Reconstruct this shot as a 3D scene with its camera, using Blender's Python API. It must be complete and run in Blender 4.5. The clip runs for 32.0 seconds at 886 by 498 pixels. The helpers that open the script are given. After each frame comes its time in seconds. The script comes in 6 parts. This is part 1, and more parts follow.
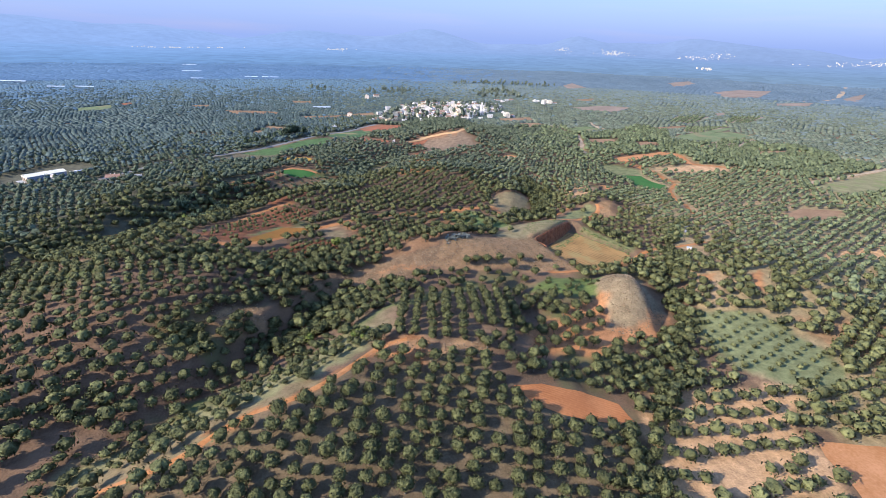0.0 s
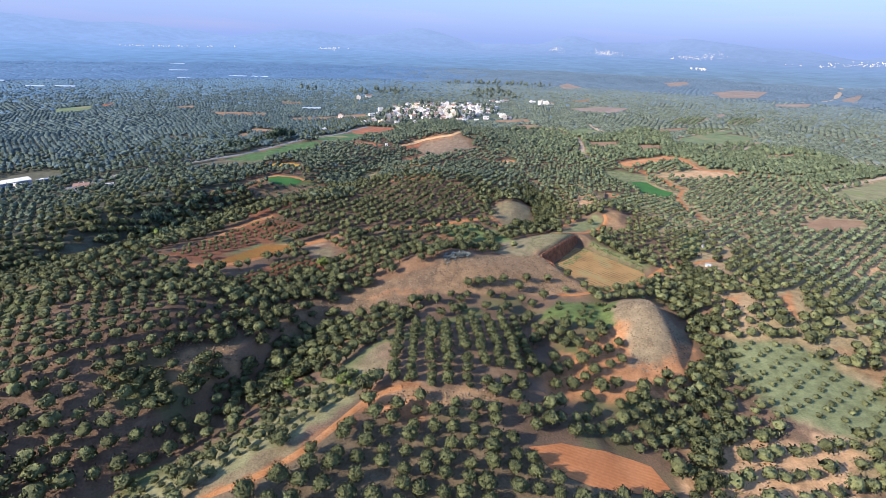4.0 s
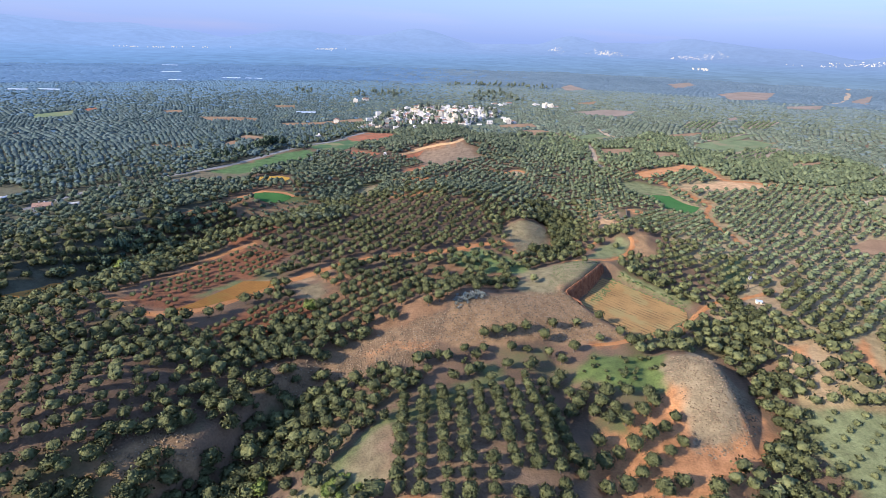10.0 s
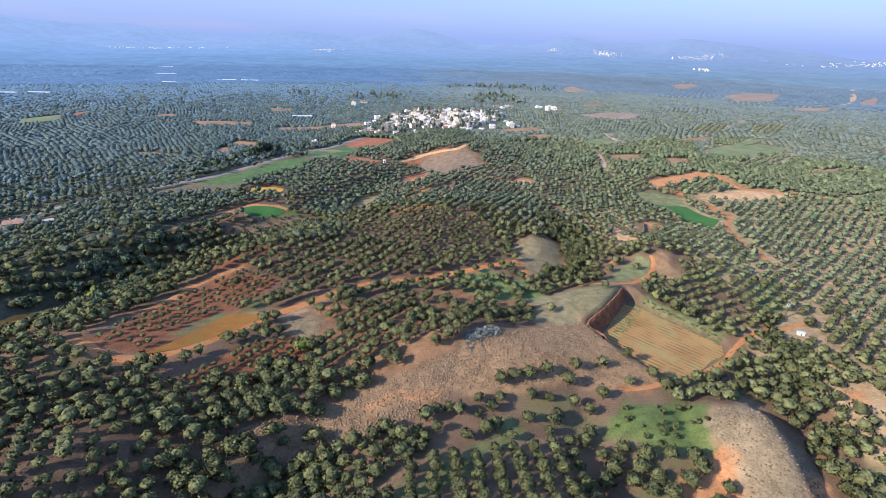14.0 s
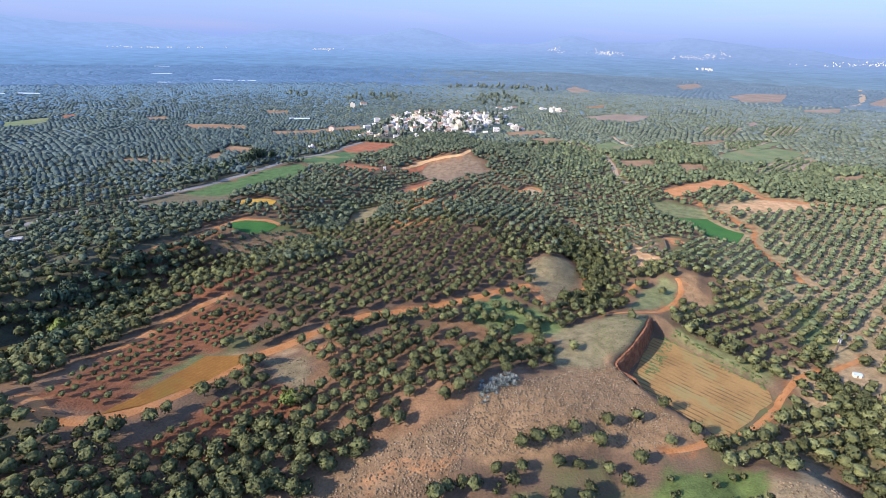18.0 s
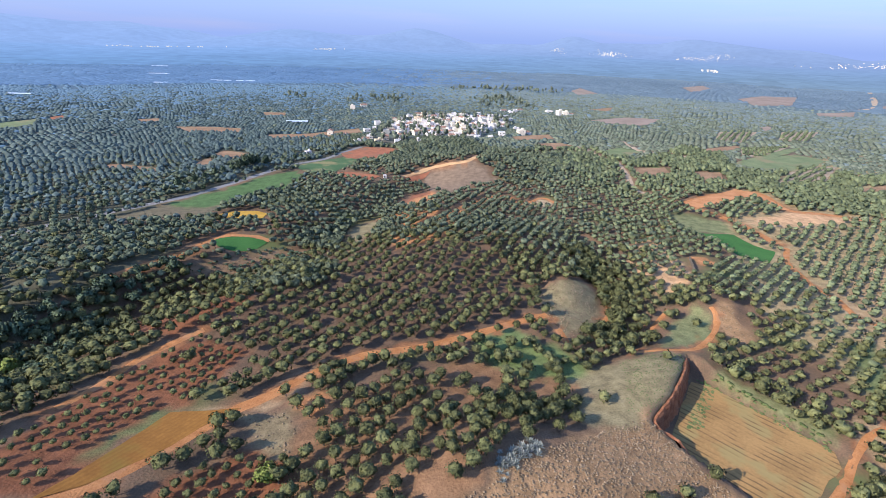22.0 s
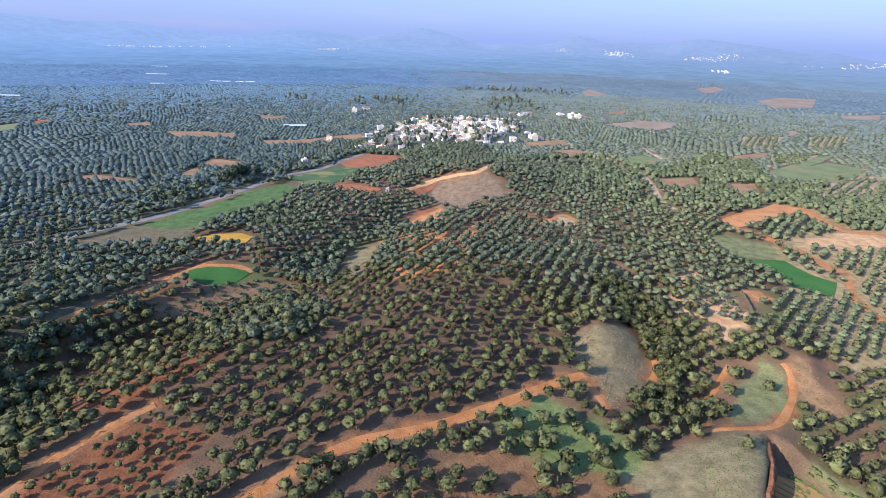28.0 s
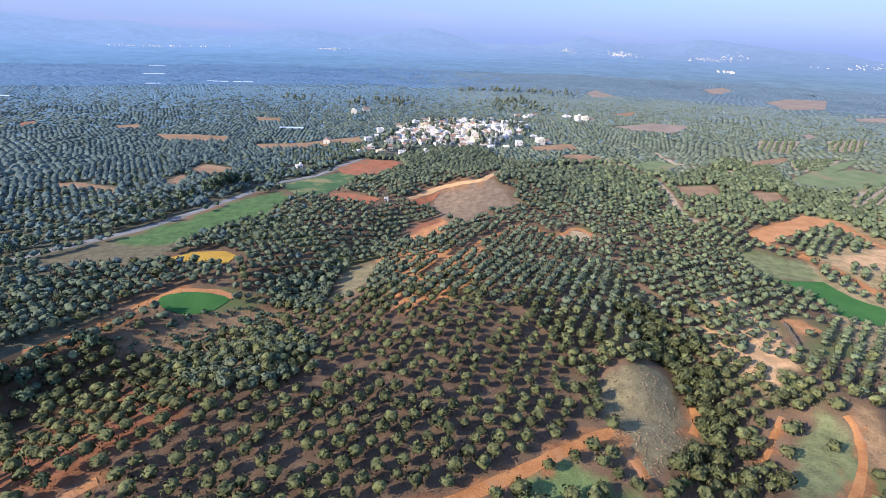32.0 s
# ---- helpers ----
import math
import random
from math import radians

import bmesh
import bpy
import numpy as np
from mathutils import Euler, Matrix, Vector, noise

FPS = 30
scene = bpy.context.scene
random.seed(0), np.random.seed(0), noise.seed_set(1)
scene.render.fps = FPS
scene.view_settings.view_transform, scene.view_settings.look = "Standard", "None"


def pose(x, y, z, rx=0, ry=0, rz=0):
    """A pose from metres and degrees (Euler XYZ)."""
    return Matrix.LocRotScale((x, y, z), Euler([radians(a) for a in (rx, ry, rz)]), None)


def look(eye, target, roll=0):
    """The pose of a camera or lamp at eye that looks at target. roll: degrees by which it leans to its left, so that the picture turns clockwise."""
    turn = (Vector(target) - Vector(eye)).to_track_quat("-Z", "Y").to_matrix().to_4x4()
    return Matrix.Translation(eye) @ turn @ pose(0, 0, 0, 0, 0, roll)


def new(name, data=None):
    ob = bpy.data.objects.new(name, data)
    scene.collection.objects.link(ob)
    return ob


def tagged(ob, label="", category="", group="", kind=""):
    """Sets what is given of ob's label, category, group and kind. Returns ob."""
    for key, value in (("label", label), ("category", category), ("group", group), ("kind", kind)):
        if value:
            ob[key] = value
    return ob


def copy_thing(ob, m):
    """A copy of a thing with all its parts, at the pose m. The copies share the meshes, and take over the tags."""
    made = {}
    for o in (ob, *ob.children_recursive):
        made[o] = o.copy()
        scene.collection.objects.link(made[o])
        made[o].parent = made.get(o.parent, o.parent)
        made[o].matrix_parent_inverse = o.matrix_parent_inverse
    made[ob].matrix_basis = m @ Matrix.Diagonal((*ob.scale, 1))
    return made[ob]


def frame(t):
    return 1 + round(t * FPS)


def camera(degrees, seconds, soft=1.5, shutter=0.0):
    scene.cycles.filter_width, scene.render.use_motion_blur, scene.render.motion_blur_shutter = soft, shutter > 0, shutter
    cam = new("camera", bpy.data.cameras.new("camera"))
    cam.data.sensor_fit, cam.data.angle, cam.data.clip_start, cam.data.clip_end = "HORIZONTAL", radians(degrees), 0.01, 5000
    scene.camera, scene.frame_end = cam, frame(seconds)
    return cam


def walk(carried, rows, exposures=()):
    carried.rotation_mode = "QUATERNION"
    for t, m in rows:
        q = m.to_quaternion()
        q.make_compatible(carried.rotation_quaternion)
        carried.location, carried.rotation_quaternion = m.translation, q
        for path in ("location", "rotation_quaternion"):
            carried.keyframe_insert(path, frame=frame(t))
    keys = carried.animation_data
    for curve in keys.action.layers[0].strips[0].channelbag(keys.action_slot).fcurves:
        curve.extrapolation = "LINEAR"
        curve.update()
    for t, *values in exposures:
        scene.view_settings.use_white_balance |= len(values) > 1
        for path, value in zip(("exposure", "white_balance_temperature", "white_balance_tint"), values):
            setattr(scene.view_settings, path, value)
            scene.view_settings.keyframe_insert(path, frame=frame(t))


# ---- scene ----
cam = camera(83.9, 32.0, soft=0.75)
PATH = [
    (0, (0.98, 0.491, 99.716), (1.143, 2.325, 98.935), 1.7),
    (1, (1.129, 6.436, 99.453), (1.307, 8.268, 98.67), 1.8),
    (2, (1.222, 12.607, 99.224), (1.409, 14.438, 98.442), 1.9),
    (3, (1.086, 18.875, 99.119), (1.275, 20.706, 98.337), 1.9),
    (6, (0.645, 36.902, 99.293), (0.836, 38.732, 98.51), 1.8),
    (9, (0.146, 55.736, 99.296), (0.341, 57.567, 98.514), 1.8),
    (13, (-1.125, 79.05, 100.148), (-0.923, 80.881, 99.368), 1.7),
    (19, (-1.691, 116.197, 101.339), (-1.488, 118.026, 100.556), 1.7),
    (23, (-1.291, 142.403, 100.497), (-1.093, 144.233, 99.716), 2.0),
    (28, (-0.893, 174.374, 99.825), (-0.708, 176.206, 99.043), 1.9),
    (32, (0.151, 200.008, 98.896), (0.331, 201.84, 98.114), 2.0),
]
walk(cam, [(t, look(eye, target, roll)) for t, eye, target, roll in PATH], exposures=[(0, 0.85, 5950, 10), (32, 0.85, 5950, 10)])

# ---- daylight: low sun from the west, clear hazy sky ----
SUN_EL, SUN_AZ = 30.0, 247.0          # degrees; azimuth clockwise from +y
world = bpy.data.worlds.new("sky")
scene.world = world
world.use_nodes = True
wn = world.node_tree.nodes
sky = wn.new("ShaderNodeTexSky")
sky.sky_type, sky.sun_disc = "NISHITA", False
sky.sun_elevation, sky.sun_rotation = radians(SUN_EL), radians(SUN_AZ)
sky.air_density, sky.dust_density, sky.ozone_density = 1.0, 0.3, 4.0
wn["Background"].inputs[1].default_value = 0.21
tint = wn.new("ShaderNodeMix")
tint.data_type, tint.blend_type = "RGBA", "MULTIPLY"
tint.inputs["Factor"].default_value = 1.0
tint.inputs["B"].default_value = (1.15, 1.09, 1.15, 1)
world.node_tree.links.new(sky.outputs[0], tint.inputs["A"])
# low hazy air: the sky pales to lavender towards the horizon, with thin pinkish veils of cloud
wl = world.node_tree.links
pos = wn.new("ShaderNodeTexCoord")
sep = wn.new("ShaderNodeSeparateXYZ")
wl.new(pos.outputs["Generated"], sep.inputs[0])
low = wn.new("ShaderNodeMapRange")
low.inputs["From Min"].default_value, low.inputs["From Max"].default_value = 0.0, 0.62
low.inputs["To Min"].default_value, low.inputs["To Max"].default_value = 1.0, 0.0
wl.new(sep.outputs["Z"], low.inputs["Value"])
stretch = wn.new("ShaderNodeMapping")
stretch.inputs["Scale"].default_value = (3.0, 3.0, 38.0)
wl.new(pos.outputs["Generated"], stretch.inputs["Vector"])
veil = wn.new("ShaderNodeTexNoise")
veil.inputs["Scale"].default_value, veil.inputs["Detail"].default_value = 1.0, 4.0
wl.new(stretch.outputs[0], veil.inputs["Vector"])
thin = wn.new("ShaderNodeMapRange")
thin.inputs["From Min"].default_value, thin.inputs["From Max"].default_value = 0.52, 0.76
wl.new(veil.outputs["Fac"], thin.inputs["Value"])
air = wn.new("ShaderNodeMix")
air.data_type = "RGBA"
air.inputs["A"].default_value, air.inputs["B"].default_value = (0.96, 1.26, 2.26, 1), (1.12, 1.30, 2.18, 1)
wl.new(thin.outputs[0], air.inputs["Factor"])
blend_air = wn.new("ShaderNodeMix")
blend_air.data_type = "RGBA"
wl.new(low.outputs[0], blend_air.inputs["Factor"])
wl.new(tint.outputs["Result"], blend_air.inputs["A"])
wl.new(air.outputs["Result"], blend_air.inputs["B"])
wl.new(blend_air.outputs["Result"], wn["Background"].inputs[0])
sun = new("sun", bpy.data.lights.new("sun", "SUN"))
sun.data.energy, sun.data.angle, sun.data.color = 5.0, radians(0.6), (1.0, 0.88, 0.74)
_e, _a = radians(SUN_EL), radians(SUN_AZ)
sun.matrix_world = look((100 * math.sin(_a) * math.cos(_e), 100 * math.cos(_a) * math.cos(_e), 100 * math.sin(_e)), (0, 0, 0))


# ---- materials ----
def surface(name, dark, light, size=4.0, fine=0.5, bump=0.4, rough=0.95, third=None, third_size=25.0, stripes=None, island=0.0, sheen=None, spec=0.15, cover=False):
    """A rough natural surface: two scales of mottling between two colours, patches of a third, relief, and optional furrows
    (spacing in metres, direction in degrees, strength)."""
    m = bpy.data.materials.new(name)
    m.use_nodes = True
    n, l = m.node_tree.nodes, m.node_tree.links
    b = n["Principled BSDF"]
    b.inputs["Roughness"].default_value = rough
    b.inputs["Specular IOR Level"].default_value = spec
    if sheen:
        b.inputs["Sheen Weight"].default_value = sheen[0]
        b.inputs["Sheen Roughness"].default_value = 0.6
        b.inputs["Sheen Tint"].default_value = (*sheen[1], 1)
    geo = n.new("ShaderNodeNewGeometry")

    def noise_at(scale, detail=4.0):
        t = n.new("ShaderNodeTexNoise")
        t.inputs["Scale"].default_value = 1.0 / scale
        t.inputs["Detail"].default_value = detail
        l.new(geo.outputs["Position"], t.inputs["Vector"])
        return t.outputs["Fac"]

    def spread(sock, a, b_):
        r = n.new("ShaderNodeMapRange")
        r.inputs["From Min"].default_value, r.inputs["From Max"].default_value = a, b_
        l.new(sock, r.inputs["Value"])
        return r.outputs[0]

    def mixed(fac, a, b_):
        x = n.new("ShaderNodeMix")
        x.data_type = "RGBA"
        l.new(fac, x.inputs["Factor"])
        for s, v in ((x.inputs["A"], a), (x.inputs["B"], b_)):
            if isinstance(v, tuple):
                s.default_value = (*v, 1)
            else:
                l.new(v, s)
        return x.outputs["Result"]

    big, small = noise_at(size), noise_at(fine, 2.0)
    blend = n.new("ShaderNodeMath")
    blend.operation = "ADD"
    half = n.new("ShaderNodeMath")
    half.operation = "MULTIPLY"
    half.inputs[1].default_value = 0.6
    l.new(small, half.inputs[0])
    l.new(big, blend.inputs[0])
    l.new(half.outputs[0], blend.inputs[1])
    colour = mixed(spread(blend.outputs[0], 0.62, 0.98), dark, light)
    if third:
        colour = mixed(spread(noise_at(third_size, 5.0), 0.53, 0.64), colour, third)
    if cover:
        at = n.new("ShaderNodeAttribute")
        at.attribute_name = "cover"
        hs = n.new("ShaderNodeHueSaturation")
        r0 = n.new("ShaderNodeMapRange")
        r0.inputs["From Min"].default_value, r0.inputs["From Max"].default_value = 0.55, 1.05
        r0.inputs["To Min"].default_value, r0.inputs["To Max"].default_value = 0.62, 1.32
        mid = n.new("ShaderNodeMath")
        mid.operation = "ADD"
        half2 = n.new("ShaderNodeMath")
        half2.operation = "MULTIPLY"
        half2.inputs[1].default_value = 0.6
        l.new(noise_at(3.5, 5.0), mid.inputs[0])
        l.new(small, half2.inputs[0])
        l.new(half2.outputs[0], mid.inputs[1])
        l.new(mid.outputs[0], r0.inputs["Value"])
        l.new(r0.outputs[0], hs.inputs["Value"])
        l.new(at.outputs["Color"], hs.inputs["Color"])
        dv = n.new("ShaderNodeVectorMath")
        dv.operation = "SCALE"
        inv = n.new("ShaderNodeMath")
        inv.operation, inv.inputs[0].default_value = "DIVIDE", 1.0
        top = n.new("ShaderNodeMath")
        top.operation, top.inputs[1].default_value = "MAXIMUM", 0.02
        l.new(at.outputs["Alpha"], top.inputs[0])
        l.new(top.outputs[0], inv.inputs[1])
        l.new(hs.outputs[0], dv.inputs[0])
        l.new(inv.outputs[0], dv.inputs["Scale"])
        colour = mixed(at.outputs["Alpha"], colour, dv.outputs[0])
    relief = small
    if stripes:
        gap, turn, strength, tone, *thin_ = stripes
        mp = n.new("ShaderNodeMapping")
        mp.inputs["Rotation"].default_value = (0, 0, radians(-turn))
        l.new(geo.outputs["Position"], mp.inputs["Vector"])
        w = n.new("ShaderNodeTexWave")
        w.bands_direction = "Y"
        w.inputs["Scale"].default_value = 0.314 / gap
        w.inputs["Distortion"].default_value = 3.0 if thin_ else 1.2
        w.inputs["Detail"].default_value = 2.0
        w.inputs["Detail Scale"].default_value = 0.4
        l.new(mp.outputs[0], w.inputs["Vector"])
        f = n.new("ShaderNodeMath")
        f.operation = "MULTIPLY"
        f.inputs[1].default_value = strength
        line = spread(w.outputs["Fac"], *(thin_ or (0.45, 0.9)))
        if thin_:
            gone = n.new("ShaderNodeMath")
            gone.operation = "MULTIPLY"
            l.new(line, gone.inputs[0])
            l.new(spread(noise_at(7.0, 3.0), 0.42, 0.58), gone.inputs[1])
            line = gone.outputs[0]
        l.new(line, f.inputs[0])
        colour = mixed(f.outputs[0], colour, tone)
        relief = w.outputs["Fac"]
    if island:
        rnd = n.new("ShaderNodeHueSaturation")
        v = spread(geo.outputs["Random Per Island"], -1.0, 2.0)
        r = n.new("ShaderNodeMapRange")
        r.inputs["To Min"].default_value, r.inputs["To Max"].default_value = 1 - island, 1 + island
        l.new(geo.outputs["Random Per Island"], r.inputs["Value"])
        l.new(r.outputs[0], rnd.inputs["Value"])
        l.new(colour, rnd.inputs["Color"])
        colour = rnd.outputs[0]
    l.new(colour, b.inputs["Base Color"])
    if bump:
        bp = n.new("ShaderNodeBump")
        bp.inputs["Strength"].default_value, bp.inputs["Distance"].default_value = bump, (0.05 if stripes else 0.25)
        l.new(relief, bp.inputs["Height"])
        l.new(bp.outputs[0], b.inputs["Normal"])
    return m


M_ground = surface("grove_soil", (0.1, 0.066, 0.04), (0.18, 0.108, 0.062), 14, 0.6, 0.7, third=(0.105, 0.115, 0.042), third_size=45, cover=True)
M_orange = surface("orange_soil", (0.33, 0.145, 0.055), (0.45, 0.215, 0.095), 8, 0.8)
M_redfield = surface("tilled_red_soil", (0.345, 0.128, 0.044), (0.45, 0.18, 0.066), 9, 0.8, 0.6, stripes=(1.0, -18, 0.14, (0.22, 0.07, 0.028)))
M_red = surface("red_soil", (0.215, 0.078, 0.040), (0.33, 0.125, 0.060), 7, 0.9, third=(0.20, 0.105, 0.06), third_size=12)
M_pale = surface("pale_sand_soil", (0.36, 0.205, 0.095), (0.50, 0.31, 0.155), 9, 0.8)
M_track = surface("dirt_track_earth", (0.29, 0.118, 0.040), (0.41, 0.185, 0.070), 4, 0.5, 0.6, third=(0.34, 0.165, 0.075), third_size=6)
M_trackpale = surface("pale_track_earth", (0.3, 0.215, 0.135), (0.41, 0.305, 0.2), 5, 0.6)
M_asphalt = surface("worn_asphalt", (0.15, 0.14, 0.13), (0.22, 0.205, 0.19), 6, 0.5, 0.1)
M_cut = surface("stubble_soil", (0.22, 0.128, 0.047), (0.305, 0.178, 0.067), 10, 0.7, 0.5, third=(0.25, 0.18, 0.07), third_size=9, stripes=(2.0, -52, 0.9, (0.12, 0.072, 0.03), 0.70, 0.96))
M_ochre_soil = surface("ochre_tilled_soil", (0.2, 0.088, 0.019), (0.27, 0.124, 0.027), 7, 0.7, 0.5, third=(0.18, 0.11, 0.022), third_size=14, stripes=(1.2, 55, 0.25, (0.15, 0.07, 0.018)))
M_green = surface("fresh_green_crop", (0.033, 0.095, 0.022), (0.052, 0.128, 0.03), 12, 0.8, 0.3)
M_greendim = surface("meadow_grass", (0.044, 0.088, 0.033), (0.076, 0.12, 0.048), 9, 0.9, 0.4, third=(0.20, 0.17, 0.075), third_size=16)
M_grassdry = surface("dry_grass", (0.16, 0.145, 0.066), (0.245, 0.212, 0.106), 7, 0.8, 0.4, third=(0.16, 0.18, 0.06), third_size=14)
M_yellow = surface("yellowing_vines", (0.33, 0.185, 0.03), (0.43, 0.255, 0.045), 6, 0.8, 0.5, stripes=(2.4, 10, 0.4, (0.25, 0.16, 0.03)))
M_palemeadow = surface("pale_meadow_grass", (0.115, 0.140, 0.060), (0.165, 0.185, 0.085), 14, 0.9, 0.3, third=(0.20, 0.165, 0.085), third_size=24)
M_vine = surface("russet_vines", (0.33, 0.145, 0.035), (0.45, 0.22, 0.055), 6, 0.8, 0.5, stripes=(2.4, 40, 0.45, (0.19, 0.12, 0.04)))
M_brown = surface("ploughed_brown_soil", (0.2, 0.118, 0.064), (0.275, 0.17, 0.095), 14, 1.5)
# ploughed soil for far fields, paled by haze painted into the colour
M_brownhaze = surface("haze_paled_brown_soil", (0.205, 0.15, 0.11), (0.265, 0.195, 0.145), 40, 6)
M_clay = surface("raw_clay_bank", (0.15, 0.06, 0.03), (0.27, 0.12, 0.06), 2.0, 0.4, 1.0)

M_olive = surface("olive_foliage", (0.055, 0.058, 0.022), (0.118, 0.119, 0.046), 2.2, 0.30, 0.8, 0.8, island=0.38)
# aerial haze painted in: foliage gets lighter and bluer by distance tier
M_olivemid = surface("olive_foliage_mid_haze", (0.06, 0.074, 0.042), (0.122, 0.133, 0.077), 3, 0.5, 0.7, 0.85, island=0.28)
# western copy of the foliage with haze painted into its tint
M_olivemidwest = surface("olive_foliage_west_haze", (0.053, 0.068, 0.041), (0.102, 0.118, 0.071), 3, 0.5, 0.7, 0.85, island=0.22)
# eastern copy, lightened: haze and brighter light are put into the colour
M_olivemideast = surface("olive_foliage_east_lit_haze", (0.08, 0.095, 0.045), (0.156, 0.172, 0.085), 3, 0.5, 0.7, 0.85, island=0.28)
# lighter copy of the olive foliage: front light painted into the colour
M_olivelit = surface("olive_foliage_painted_sun", (0.078, 0.08, 0.03), (0.15, 0.15, 0.06), 2.2, 0.30, 0.8, 0.8, island=0.38)
M_fringe = surface("field_edge_grass", (0.065, 0.095, 0.030), (0.120, 0.140, 0.050), 3, 0.5, 0.3)
# far tiers: haze painted ever paler and bluer into the foliage colour
M_olivefar = surface("olive_foliage_far_haze", (0.1, 0.117, 0.077), (0.154, 0.167, 0.114), 26, 1.5, 0.0, 0.9, island=0.22)
M_olivefarther = surface("olive_foliage_farther_haze", (0.112, 0.138, 0.126), (0.143, 0.169, 0.152), 60, 8.0, 0.0, 0.9, island=0.12)
M_olivewest = surface("olive_foliage_west_plain_haze", (0.066, 0.091, 0.083), (0.099, 0.127, 0.112), 40, 3.0, 0.0, 0.9, island=0.18)
M_hedgewest = surface("haze_tinted_hedges", (0.094, 0.148, 0.186), (0.114, 0.172, 0.21), 60, 5.0, 0.0, 0.9, island=0.12)
M_beltwest = surface("haze_tinted_west_belts", (0.088, 0.148, 0.22), (0.106, 0.17, 0.248), 90, 8.0, 0.0, 0.9, island=0.08)
M_belteast = surface("haze_tinted_east_belts", (0.106, 0.142, 0.162), (0.13, 0.168, 0.188), 90, 8.0, 0.0, 0.9, island=0.08)
M_tan = surface("tan_grove_soil", (0.24, 0.180, 0.115), (0.32, 0.245, 0.165), 12, 1.5)
M_wood = surface("olive_bark", (0.075, 0.058, 0.042), (0.16, 0.13, 0.10), 0.8, 0.15, 0.6)
M_dark = surface("dark_evergreen_foliage", (0.048, 0.068, 0.04), (0.09, 0.118, 0.066), 3.0, 0.6, 0.0, 0.8, island=0.35)
M_lime = surface("yellow_green_foliage", (0.085, 0.112, 0.022), (0.165, 0.185, 0.045), 2.0, 0.5, 0.0, 0.8, island=0.3)
M_agave = surface("blue_grey_agave", (0.135, 0.142, 0.118), (0.225, 0.23, 0.195), 1.0, 0.3, 0.0, 0.6, island=0.25)
M_tuft = surface("thorny_tufts", (0.145, 0.1, 0.058), (0.222, 0.155, 0.092), 3.0, 0.5, 0.0, island=0.40)
M_white = surface("white_limewash", (0.58, 0.52, 0.465), (0.73, 0.665, 0.6), 4, 0.6, 0.1, 0.8)
M_cream = surface("cream_plaster", (0.58, 0.50, 0.38), (0.70, 0.62, 0.50), 4, 0.6, 0.1, 0.8)
M_ochre = surface("ochre_plaster", (0.58, 0.45, 0.28), (0.68, 0.55, 0.37), 4, 0.6, 0.1, 0.8)
M_grey = surface("bare_concrete", (0.32, 0.31, 0.29), (0.46, 0.44, 0.42), 3, 0.5, 0.2, 0.9)
M_tile = surface("terracotta_tiles", (0.22, 0.125, 0.085), (0.33, 0.2, 0.14), 2, 0.4, 0.5, 0.85)
M_pane = surface("dark_window_glass", (0.02, 0.025, 0.03), (0.05, 0.06, 0.07), 2, 0.4, 0.0, 0.15, spec=0.5)
M_shutter = surface("painted_shutter", (0.10, 0.07, 0.05), (0.20, 0.13, 0.09), 1, 0.3, 0.1, 0.6)
M_steel = surface("pale_sheet_metal", (0.62, 0.56, 0.42), (0.74, 0.68, 0.53), 5, 0.8, 0.1, 0.45)
M_shedwall = surface("blue_grey_cladding", (0.20, 0.23, 0.30), (0.28, 0.31, 0.38), 5, 0.8, 0.1, 0.6)
M_plastic = surface("greenhouse_film", (0.3, 0.36, 0.44), (0.4, 0.46, 0.54), 10, 2, 0.0, 0.4)


# ---- the lie of the land ----
def smooth(v, a, b):
    u = np.clip((v - a) / (b - a), 0.0, 1.0)
    return u * u * (3 - 2 * u)


def bump(x, y, cx, cy, length, width, turn, h):
    """A long rounded rise (or hollow) with its long axis turned by so many degrees from the x axis."""
    c, s = math.cos(radians(turn)), math.sin(radians(turn))
    u, v = (x - cx) * c + (y - cy) * s, -(x - cx) * s + (y - cy) * c
    return h * np.exp(-((u / length) ** 2 + (v / width) ** 2))


def dome(x, y, cx, cy, length, width, turn, h, power=2.0):
    """A steeper hillock with a distinct foot."""
    c, s = math.cos(radians(turn)), math.sin(radians(turn))
    u, v = (x - cx) * c + (y - cy) * s, -(x - cx) * s + (y - cy) * c
    r = np.sqrt((u / length) ** 2 + (v / width) ** 2)
    return h * np.clip(1 - r ** power, 0, None) ** 1.0


def wave(x, y, size, seed):
    """Soft irregular undulation between -1 and 1, made of a few crossing waves."""
    z = 0.0
    for k in range(5):
        a = seed * 1.7 + k * 2.399
        z = z + np.sin((x * math.cos(a) + y * math.sin(a)) * 6.283 / (size * (0.7 + 0.17 * k)) + seed * 3.1 + k * 1.3)
    return z / 3.2


# the cut field: flat floor under a steep bank
CUT = [(69.4, 236.5), (73.8, 231.4), (79, 225), (91, 206.5), (119, 222.5), (122, 229), (104, 258), (101, 271), (96.3, 265.6), (89.6, 255.9), (80, 245.6)]


